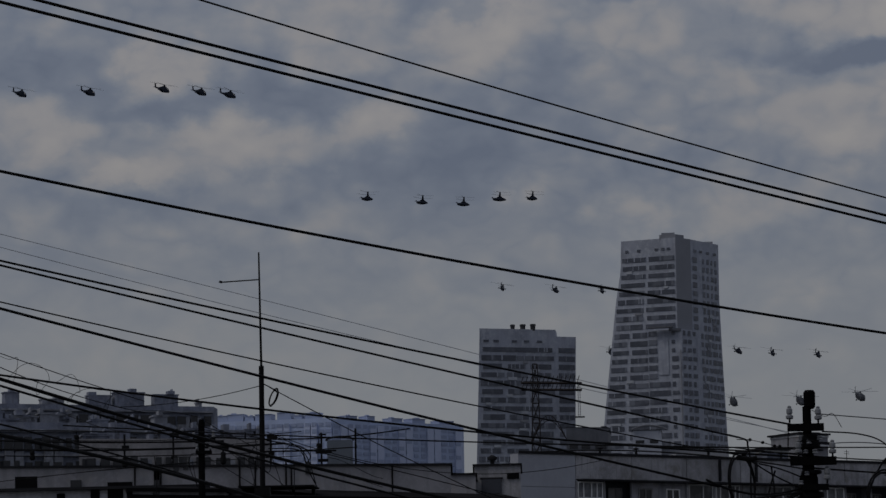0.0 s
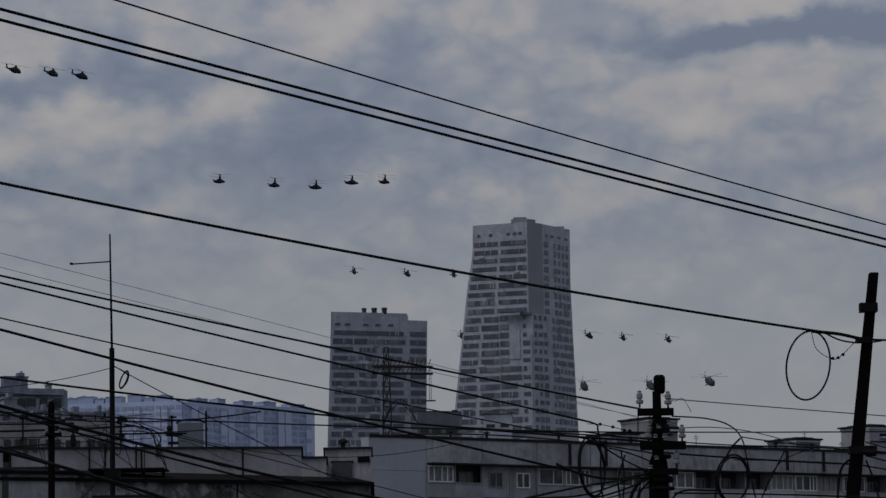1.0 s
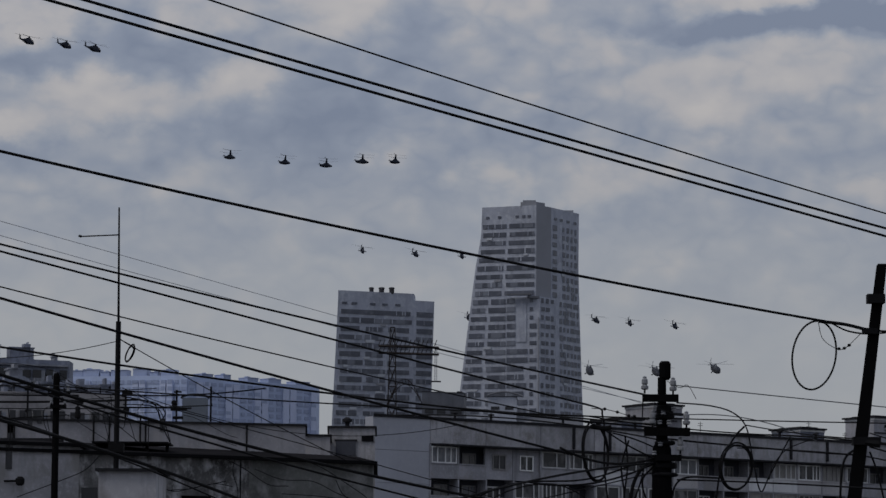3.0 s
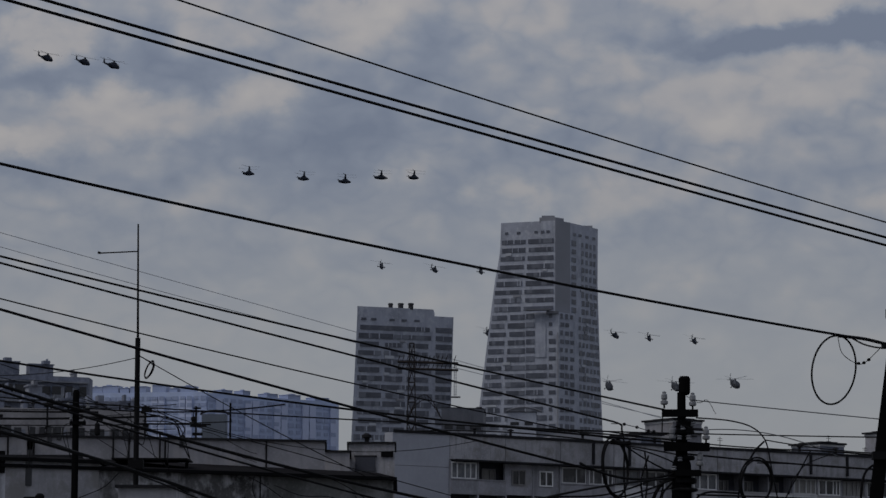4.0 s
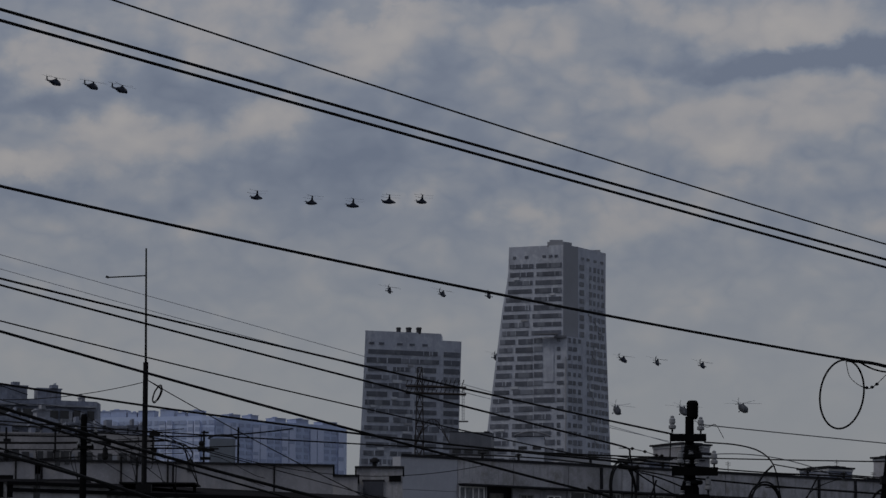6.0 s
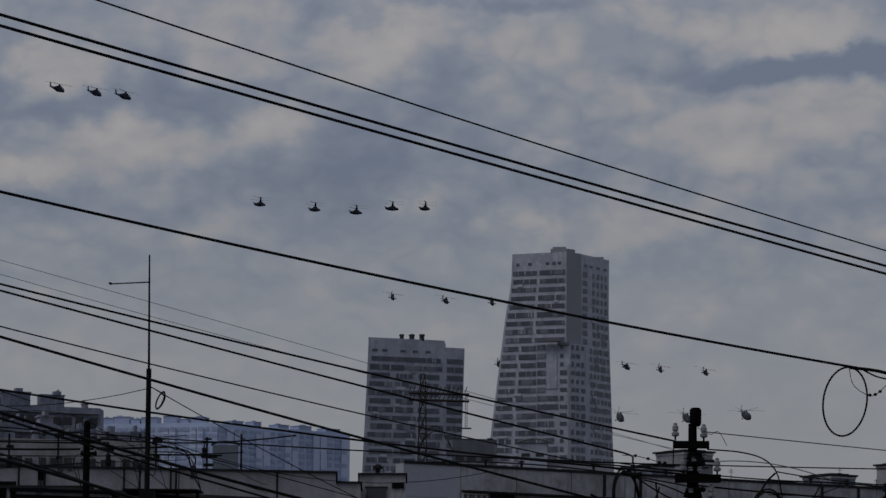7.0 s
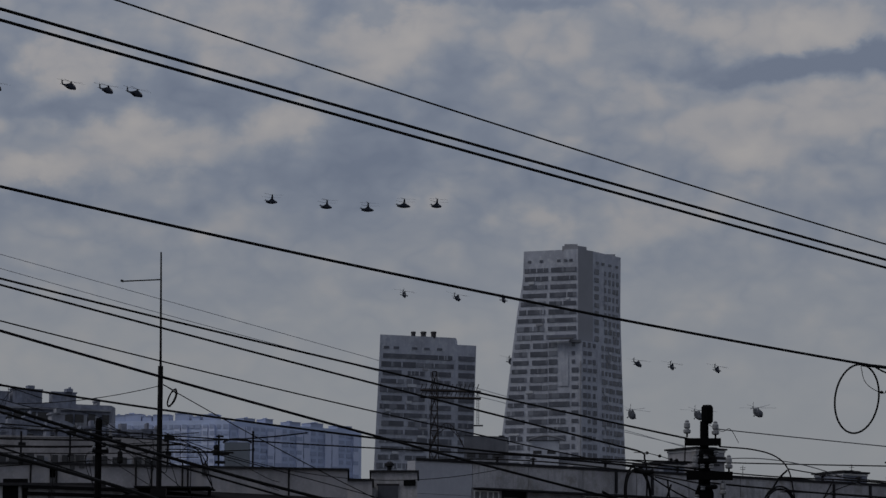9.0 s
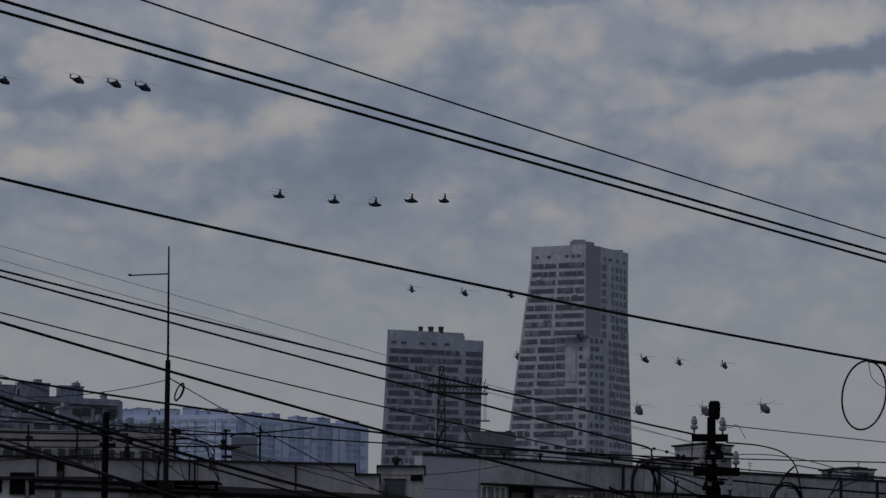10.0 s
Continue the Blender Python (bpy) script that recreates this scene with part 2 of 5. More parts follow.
M_PYLON = surface("weathered_galvanised_steel", (0.034, 0.034, 0.039), 0.7, 0.25, 1.0, 0.1, metal=0.2)
M_RUST = surface("rusty_painted_steel", (0.030, 0.026, 0.026), 0.9, 0.3, 1.0, 0.1, spec=0.05)
M_HELI = surface("dark_grey_blue_paint", (0.010, 0.013, 0.022), 0.9, 0.25, 0.6, 0.05, spec=0.08)
M_HELI_PALE = surface("pale_grey_paint", (0.04, 0.044, 0.054), 0.85, 0.6, 1.0, 0.05, spec=0.1, stain=(0.09, 0.095, 0.11))
M_BLADE = surface("grey_rotor_blade", (0.13, 0.135, 0.15), 0.6, 0.2, 0.6, 0.0)


# ---- mesh helpers ----
def box(bm, center, size, turn=0.0, mat=0):
    """A box; turn in radians about z."""
    cx, cy, cz = center
    sx, sy, sz = (s / 2 for s in size)
    c, s = math.cos(turn), math.sin(turn)
    vs = [bm.verts.new((cx + x * c - y * s, cy + x * s + y * c, cz + z)) for x, y, z in
          ((-sx, -sy, -sz), (sx, -sy, -sz), (sx, sy, -sz), (-sx, sy, -sz), (-sx, -sy, sz), (sx, -sy, sz), (sx, sy, sz), (-sx, sy, sz))]
    for ids in ((3, 2, 1, 0), (4, 5, 6, 7), (0, 1, 5, 4), (1, 2, 6, 5), (2, 3, 7, 6), (3, 0, 4, 7)):
        bm.faces.new([vs[i] for i in ids]).material_index = mat


def ring_of(bm, p, side, up, r, n):
    return [bm.verts.new(p + side * (r * math.cos(2 * math.pi * i / n)) + up * (r * math.sin(2 * math.pi * i / n))) for i in range(n)]


def skin(bm, a, b, mat=0):
    n = len(a)
    for i in range(n):
        bm.faces.new((a[i], a[(i + 1) % n], b[(i + 1) % n], b[i])).material_index = mat


def bar(bm, p, q, r, r2=None, n=6, mat=0):
    """A round bar from p to q, tapering from r to r2."""
    p, q = Vector(p), Vector(q)
    d = (q - p).normalized()
    side = d.cross(Vector((0, 0, 1)) if abs(d.z) < 0.95 else Vector((1, 0, 0))).normalized()
    up = side.cross(d)
    a, b = ring_of(bm, p, side, up, r, n), ring_of(bm, q, side, up, r if r2 is None else r2, n)
    skin(bm, a, b, mat)
    bm.faces.new(a[::-1]).material_index = mat
    bm.faces.new(b).material_index = mat


def tube(bm, points, r, n=6, closed=False):
    """A round tube along points."""
    pts = [Vector(p) for p in points]
    rings = []
    for i, p in enumerate(pts):
        if closed:
            d = (pts[(i + 1) % len(pts)] - pts[i - 1]).normalized()
        else:
            d = (pts[min(i + 1, len(pts) - 1)] - pts[max(i - 1, 0)]).normalized()
        side = d.cross(Vector((0, 1, 0))).normalized()
        rings.append(ring_of(bm, p, side, side.cross(d), r, n))
    for a, b in zip(rings, rings[1:]):
        skin(bm, a, b)
    if closed:
        skin(bm, rings[-1], rings[0])
    else:
        bm.faces.new(rings[0][::-1])
        bm.faces.new(rings[-1])


def lathe(bm, base, profile, n=12, mat=0):
    """Rings of (radius, height) turned about the vertical through base."""
    base = Vector(base)
    rings = [ring_of(bm, base + Vector((0, 0, h)), Vector((1, 0, 0)), Vector((0, 1, 0)), r, n) for r, h in profile]
    for a, b in zip(rings, rings[1:]):
        skin(bm, a, b, mat)
    bm.faces.new(rings[0][::-1]).material_index = mat
    bm.faces.new(rings[-1]).material_index = mat


def prism(bm, plan, z0, z1, mat=0, roof_mat=None):
    """A closed prism over a plan of (x, y)."""
    a = [bm.verts.new((x, y, z0)) for x, y in plan]
    b = [bm.verts.new((x, y, z1)) for x, y in plan]
    skin(bm, a, b, mat)
    bm.faces.new(a[::-1]).material_index = mat
    bm.faces.new(b).material_index = mat if roof_mat is None else roof_mat


def mesh_of(name, bm, *materials):
    bmesh.ops.recalc_face_normals(bm, faces=bm.faces)
    me = bpy.data.meshes.new(name)
    bm.to_mesh(me)
    bm.free()
    for m in materials:
        me.materials.append(m)
    return me


def part(name, bm, material, parent, label=""):
    """Links a bmesh as one mesh under a thing or a part."""
    mats = material if isinstance(material, (list, tuple)) else (material,)
    ob = new(name, mesh_of(name, bm, *mats))
    ob.parent = parent
    return tagged(ob, label)


def piece(name, me, parent, m):
    """One more object on shared mesh data."""
    ob = new(name, me)
    ob.parent = parent
    ob.matrix_basis = m
    return ob


def thing(name, label, category, group="", place=(0, 0, 0), turn=0.0, kind=""):
    ob = new(name)
    ob.empty_display_size = 0.5
    ob.matrix_basis = pose(*place, 0, 0, turn)
    return tagged(ob, label, category, group, kind)


def solid(name, bm, material, label, category, group="", kind=""):
    mats = material if isinstance(material, (list, tuple)) else (material,)
    return tagged(new(name, mesh_of(name, bm, *mats)), label, category, group, kind)


def between(z, marks):
    """Linear between marks of (height, value)."""
    marks = sorted(marks)
    if z <= marks[0][0]:
        return marks[0][1]
    for (z0, v0), (z1, v1) in zip(marks, marks[1:]):
        if z <= z1:
            return v0 + (v1 - v0) * (z - z0) / (z1 - z0)
    return marks[-1][1]


# ---- ground: level nearby, rising to the far hill ----
def rise_of(y):
    s = min(1, max(0, (y - 500) / 600))
    return 52 * s * s * (3 - 2 * s)


bm = bmesh.new()
ys = [-4900, -1000, -200, 0, 60, 150, 300, 500, 560, 620, 700, 780, 860, 940, 1020, 1100, 1500, 2200, 3200, 4900]
xs = [-4900, -2000, -700, -250, -80, 0, 80, 250, 700, 2000, 4900]
grid = [[bm.verts.new((x, y, rise_of(y))) for x in xs] for y in ys]
for j in range(len(ys) - 1):
    for i in range(len(xs) - 1):
        bm.faces.new((grid[j][i], grid[j][i + 1], grid[j + 1][i + 1], grid[j + 1][i]))
solid("ground", bm, M_GROUND, "dark bare city ground rising to a far hill", "ground", kind="structure")


# ---- the two tapered towers ----
def loft(bm, plans, mat=0):
    """Skins plans of (x, y, z) one over the other; closes both ends."""
    rings = [[bm.verts.new(p) for p in plan] for plan in plans]
    for a, b in zip(rings, rings[1:]):
        skin(bm, a, b, mat)
    bm.faces.new(rings[0][::-1]).material_index = mat
    bm.faces.new(rings[-1]).material_index = mat


def strip(p, q, z, height, proud, bars):
    """A band of glazing from p to q (x, y) at height z, in uneven lights: dark glass 0, posts 1, paler panes 2."""
    b = bmesh.new()
    d = Vector((q[0] - p[0], q[1] - p[1], 0))
    length = d.length
    turn = math.atan2(d.y, d.x)
    mid = ((p[0] + q[0]) / 2, (p[1] + q[1]) / 2)
    # front outline, light by light, posts standing proud
    front, tones = [], []
    at = 0.0
    while at < length - 0.05:
        wide = min(random.choice((0.9, 1.3, 1.6, 2.2, 3.0)), length - at) if bars else length
        if length - at - wide < 0.5:
            wide = length - at
        front += [(at, -proud / 2), (at + wide, -proud / 2)]
        tones += [random.choice((0, 0, 0, 0, 2)) if bars else 0, 1]
        at += wide
        if at < length - 0.9 and random.random() < 0.13 * bars:
            gap = random.choice((0.18, 0.25, 0.45))
            front += [(at, -proud / 2 - 0.12), (at + gap, -proud / 2 - 0.12)]
            tones += [1, 1]
            at += gap
    outline = []
    for k, p_ in enumerate(front):
        if not outline or p_ != outline[-1][0]:
            outline.append((p_, tones[k]))
        else:
            outline[-1] = (p_, tones[k])
    low = [b.verts.new((x - length / 2, y, -height / 2)) for (x, y), _ in outline]
    top_ = [b.verts.new((x - length / 2, y, height / 2)) for (x, y), _ in outline]
    for k in range(len(outline) - 1):
        b.faces.new((low[k], low[k + 1], top_[k + 1], top_[k])).material_index = outline[k][1]
    back = [b.verts.new((sx * length / 2, proud / 2, sz * height / 2)) for sx, sz in ((-1, -1), (1, -1), (1, 1), (-1, 1))]
    b.faces.new((low[0], top_[0], back[3], back[0])).material_index = 1
    b.faces.new((low[-1], back[1], back[2], top_[-1])).material_index = 1
    b.faces.new(back)
    b.faces.new([back[0], back[1]] + low[::-1])
    b.faces.new([back[2], back[3]] + top_)
    return b, pose(mid[0], mid[1], z, 0, 0, math.degrees(turn))


def add_strip(parent, name, p, q, z, height, bars, mats, proud=0.5):
    b, m = strip(p, q, z, height, proud, bars)
    ob = part(name, b, mats, parent)
    ob.matrix_basis = m


def lerp2(a, b, s):
    return (a[0] + (b[0] - a[0]) * s, a[1] + (b[1] - a[1]) * s)


FLOOR = 3.31
D1 = 1400.0
tall = thing("tower_block", "tall tapered pale grey residential tower with dark window bands", "tower", "tower blocks")
LEFT = [(54.62, -51.04), (112.67, -44.23), (137.11, -41.32), (159.41, -38.60), (171.71, -36.47), (183.12, -36.10)]
RIGHT = [(55.56, 5.81), (107.62, 3.59), (134.60, 2.59), (161.69, 1.81), (182.31, 1.95)]
X_M1, X_M2 = -14.67, -8.97
TOP = 183.31
STEP = 147.09


def plan_tall(z):
    return [(between(z, LEFT), D1 + 8), (X_M1, D1), (X_M2, D1 + 7), (between(z, RIGHT), D1 + 27), (between(z, RIGHT) - 6, D1 + 46), (between(z, LEFT) + 4, D1 + 38)]


bm = bmesh.new()
levels = [50.0] + [TOP - FLOOR * k for k in range(int((TOP - 50) / FLOOR), 0, -1)] + [TOP]
loft(bm, [[(x, y, z) for x, y in plan_tall(z)] for z in levels])
part("wall", bm, M_TOWER, tall)
bm = bmesh.new()  # plain dark strip between the two glazed faces
p0, p1 = plan_tall(TOP)[1], plan_tall(TOP)[2]
prism(bm, [(p0[0] - 0.05, p0[1] - 0.35), (p1[0] + 0.05, p1[1] - 0.35), (p1[0], p1[1] + 1), (p0[0], p0[1] + 1)], STEP - 2, TOP + 0.02)
part("blank_panel", bm, M_TOWER_DARK, tall, "plain slate grey wall strip")
bm = bmesh.new()
prism(bm, [(-20.94, D1 + 2.2), (-14.73, D1 + 1.2), (-11.46, D1 + 5), (-11.46, D1 + 24), (-21.03, D1 + 24)], TOP - 0.5, 184.75)
prism(bm, [(-20.08, D1 + 3), (-14.98, D1 + 3), (-15.02, D1 + 16), (-20.14, D1 + 16)], TOP, 185.63)
box(bm, (-28.81, D1 + 16, TOP + 0.3), (9, 5, 0.9))
box(bm, (-3.21, D1 + 26, TOP + 0.2), (6, 6, 1.4))
part("roof_house", bm, M_TOWER_DARK, tall)
bm = bmesh.new()  # protruding lower volume
pro_l, pro_r = -26.31, -6.97
prism(bm, [(pro_l, D1 + 1.4), (X_M1 + 1.5, D1 - 2.0), (pro_r, D1 + 6.0), (pro_r, D1 + 14), (pro_l, D1 + 12)], 50, STEP)
part("lower_bay", bm, M_TOWER, tall)
bm = bmesh.new()
box(bm, (-21.24, D1 - 2.0, STEP + 0.9), (9.5, 2.4, 0.6), -0.2)
box(bm, (-15.75, D1 - 1.8, STEP - 0.1), (4.5, 1.6, 1.0), 0.2)
part("canopy", bm, M_OFFICE, tall)
bm = bmesh.new()  # pale blank panel beside the step, and a pipe below it
p, q = Vector((pro_l, D1 + 1.4, 0)), Vector((X_M1 + 1.5, D1 - 2.0, 0))
a, b = p.lerp(q, 0.30), p.lerp(q, 0.60)
prism(bm, [(a.x, a.y - 0.3), (b.x, b.y - 0.3), (b.x, b.y + 0.5), (a.x, a.y + 0.5)], STEP - 17.5, STEP - 0.8)
part("blank_panel", bm, M_TOWER, tall, "pale blank wall panel")
bm = bmesh.new()
bar(bm, (X_M1 + 1.0, D1 - 2.5, 62), (X_M1 + 1.0, D1 - 2.5, STEP - 8), 0.28, n=6)
part("downpipe", bm, M_TOWER_DARK, tall)
random.seed(4)
WIN = (M_TOWER_GLASS, M_TOWER, M_TOWER_PANE)
for k in range(1, int((TOP - 52) / FLOOR)):
    z = TOP - FLOOR * k - 1.2
    L, A, B, R = plan_tall(z)[:4]
    upper = z > STEP
    if k == 1:  # row of small slots under the roof edge
        for s in (0.08, 0.30, 0.62, 0.74, 0.84):
            a, b = lerp2(L, A, s), lerp2(L, A, s + 0.06)
            add_strip(tall, "window", a, b, z + 0.3, 0.9, 0, WIN, 0.5)
        for s in (0.1, 0.3, 0.55, 0.8):
            add_strip(tall, "window", lerp2(B, R, s), lerp2(B, R, s + 0.1), z + 0.3, 0.9, 0, WIN, 0.5)
        continue
    if upper:
        for s0, s1 in ((0.03, 0.46), (0.51, 0.97)):
            add_strip(tall, "window", lerp2(L, A, s0 + random.uniform(-0.005, 0.02)), lerp2(L, A, s1), z, random.choice((1.6, 1.75, 1.9)), random.choice((1, 1, 2)), WIN)
    else:
        x_in = (pro_l - L[0]) / (A[0] - L[0])
        gap = random.choice((0.42, 0.45, 0.48))
        add_strip(tall, "window", lerp2(L, A, 0.03), lerp2(L, A, x_in * gap), z, random.choice((1.6, 1.8)), random.choice((1, 2, 3)), WIN)
        add_strip(tall, "window", lerp2(L, A, x_in * (gap + 0.09)), lerp2(L, A, x_in - 0.01), z, random.choice((1.8, 2.0)), 1, WIN)
        p, q = (pro_l, D1 + 1.4), (X_M1 + 1.5, D1 - 2.0)
        if k > 2:
            add_strip(tall, "window", lerp2(p, q, 0.02), lerp2(p, q, 0.27 if z > STEP - 19 else random.choice((0.52, 0.60, 0.64))), z, 1.9, 1, WIN)
            add_strip(tall, "window", lerp2(p, q, 0.70), lerp2(p, q, 0.80 + random.choice((0, 0.1))), z, random.choice((1.4, 1.8)), 0, WIN)
        p, q = (X_M1 + 1.5, D1 - 2.0), (pro_r, D1 + 6.0)
        for s in (0.05, 0.36, 0.68):
            if random.random() < 0.9:
                add_strip(tall, "window", lerp2(p, q, s), lerp2(p, q, s + random.choice((0.16, 0.24))), z, random.choice((1.5, 1.9)), 0, WIN)
    for s in ((0.05, 0.40, 0.55, 0.70, 0.84) if upper else (0.30, 0.42, 0.54, 0.66, 0.77, 0.88)):
        w = 0.15 if s < 0.1 else random.choice((0.06, 0.08, 0.10))
        add_strip(tall, "window", lerp2(B, R, s), lerp2(B, R, s + w), z, random.choice((1.7, 2.0)), 0, WIN)

# balcony fronts here and there, lit patches and recess shade put into panel tones
random.seed(31)
for k in range(3, int((TOP - 52) / FLOOR)):
    z = TOP - FLOOR * k - 2.75
    L, A, B, R = plan_tall(z)[:4]
    for p, q, low_s, high_s in ((L, A, 0.03, 0.9 if z > STEP else 0.5), (B, R, 0.35, 0.88)):
        if random.random() < 0.3:
            at_s = random.uniform(low_s, high_s - 0.1)
            add_strip(tall, "balcony_front", lerp2(p, q, at_s), lerp2(p, q, at_s + random.uniform(0.07, 0.14)), z, random.uniform(0.8, 1.2), 0, (random.choice((M_TOWER_SILL, M_TOWER_SILL, M_TOWER_DARK)),), 0.8)

D2 = 1400.0
short = thing("tower_block", "shorter grey residential tower with stepped roof and dark bands", "tower", "tower blocks")
TOP2 = 149.64
TOP2B = 146.98
LEFT2 = [(54.14, -96.05), (94.23, -94.11), (131.71, -92.56), (149.64, -91.89)]
RIGHT2 = [(54.93, -56.46), (113.33, -55.86), (146.65, -55.03)]
X_MID2 = -62.91


def plan_short(z):
    return [(between(z, LEFT2), D2), (X_MID2, D2 + 13), (between(z, RIGHT2), D2 + 17), (between(z, RIGHT2) - 4, D2 + 34), (between(z, LEFT2) + 2, D2 + 28)]


bm = bmesh.new()
levels = [50.0 + (TOP2B - 50.0) * i / 24 for i in range(25)]
loft(bm, [[(x, y, z) for x, y in plan_short(z)] for z in levels])
top_plan = plan_short(TOP2B)
prism(bm, [top_plan[0], top_plan[1], (X_MID2, D2 + 26), top_plan[4]], TOP2B - 0.2, TOP2)
part("wall", bm, M_TOWER, short)
for px, w in ((-79.56, 1.9), (-75.57, 2.3), (-71.58, 2.2)):
    bm = bmesh.new()
    lathe(bm, (px, D2 + 10, TOP2 - 0.5), ((w * 0.45, 0), (w * 0.45, 1.9), (w * 0.53, 2.0), (w * 0.53, 2.5), (w * 0.4, 2.7)), 10)
    part("roof_vent", bm, M_PYLON, short)
random.seed(9)
for k in range(1, int((TOP2 - 52) / FLOOR)):
    z = TOP2 - FLOOR * k - 1.5
    L, A, B = plan_short(min(z, TOP2B))[:3]
    if k == 1:
        for s in (0.05, 0.18, 0.42, 0.58, 0.75):
            add_strip(short, "window", lerp2(L, A, s), lerp2(L, A, s + 0.07), z, 0.8, 0, WIN)
        continue
    cuts = ((0.04, 0.33), (0.38, 0.63), (0.67, 0.97))
    if k % 3 == 0:
        cuts = ((0.04, 0.46), (0.50, 0.97))
    if k % 7 == 2:
        cuts = ((0.04, 0.97),)
    for s0, s1 in cuts:
        add_strip(short, "window", lerp2(L, A, s0 + random.uniform(-0.02, 0.03)), lerp2(L, A, s1 + random.uniform(-0.04, 0.02)), z, random.choice((1.7, 1.9, 2.05)), random.choice((1, 2, 3)), WIN)
    if z < TOP2B - 3:
        add_strip(short, "window", lerp2(A, B, 0.12), lerp2(A, B, 0.94), z, 1.9, random.choice((0, 1)), WIN)

# same fronts on the short tower, lit and shaded look painted by tone
random.seed(37)
for k in range(3, int((TOP2 - 52) / FLOOR)):
    z = TOP2 - FLOOR * k - 3.0
    L, A, B = plan_short(min(z, TOP2B))[:3]
    for _ in range(1):
        at_s = random.uniform(0.03, 0.82)
        add_strip(short, "balcony_front", lerp2(L, A, at_s), lerp2(L, A, at_s + random.uniform(0.06, 0.13)), z, random.uniform(0.8, 1.2), 0, (random.choice((M_TOWER_SILL, M_TOWER_SILL, M_TOWER_DARK)),), 0.8)

# ---- low buildings at the towers' feet ----
def slab_house(name, label, plan, z0, z1, wall, parent_group="", rows_at=(), roof=None, category="building"):
    """A low house with rows of windows along its first side."""
    ob = thing(name, label, category, parent_group)
    b = bmesh.new()
    prism(b, plan, z0, z1, 0)
    part("wall", b, wall, ob)
    b = bmesh.new()
    (x0, y0), (x1, y1), (x2, y2), (x3, y3) = plan
    prism(b, [(x0 - 0.12, y0 - 0.15), (x1 + 0.12, y1 - 0.15), (x2 + 0.12, y2 + 0.15), (x3 - 0.12, y3 + 0.15)], z1, z1 + 0.14)
    part("roof", b, roof or M_TAR, ob)
    for z, h, n, fill in rows_at:
        for i in range(n):
            a, q = lerp2(plan[0], plan[1], (i + (1 - fill) / 2) / n), lerp2(plan[0], plan[1], (i + (1 + fill) / 2) / n)
            add_strip(ob, "window", a, q, z, h, 0, (M_OLD_GLASS, wall), 0.14)
    return ob


office = slab_house("office_building", "low sooty grey office block between the towers", [(-48.39, 1150), (-35.2, 1155), (-35.2, 1185), (-48.39, 1185)], 50, 90.9, M_OFFICE)
random.seed(15)
for z in (84.8, 81.6):
    for s0, s1 in ((0.02, 0.27), (0.31, 0.62), (0.66, 0.97)):
        add_strip(office, "window", lerp2((-48.39, 1150), (-35.2, 1155), s0 + random.uniform(0, 0.05)), lerp2((-48.39, 1150), (-35.2, 1155), s1 - random.uniform(0, 0.06)), z, 1.4, 2, (M_OLD_GLASS, M_OFFICE, M_TOWER_GLASS), 0.3)
for x, w, h in ((-45.0, 4.5, 1.1), (-40.2, 2.0, 0.7), (-37.0, 1.4, 1.3)):
    bm = bmesh.new()
    box(bm, (x, 1170, 91.0 + h / 2), (w, 4, h), 0, 0)
    box(bm, (x, 1170, 91.05 + h), (w + 0.4, 4.4, 0.2), 0, 0)
    part("roof_house", bm, M_OFFICE, office)
pavilion = slab_house("service_pavilion", "pale grey service pavilion with dark louvres", [(-21.32, 900), (-14.26, 900), (-14.26, 912), (-21.32, 912)], 30, 70.6, M_TOWER,
           rows_at=[(67.76, 0.8, 2, 0.6)])
bm = bmesh.new()
tube(bm, [(-21.6 + 9.0 * k / 10, 899.5, 70.3 + 1.5 * math.sin(math.pi * (0.12 + 0.8 * k / 10))) for k in range(11)], 0.22, 6)
part("curved_eave", bm, M_OFFICE, pavilion)
slab_house("service_pavilion", "grey service pavilion beside a tower", [(-14.33, 905), (2.43, 905), (2.43, 925), (-14.33, 925)], 30, 66.3, M_TOWER_DARK)

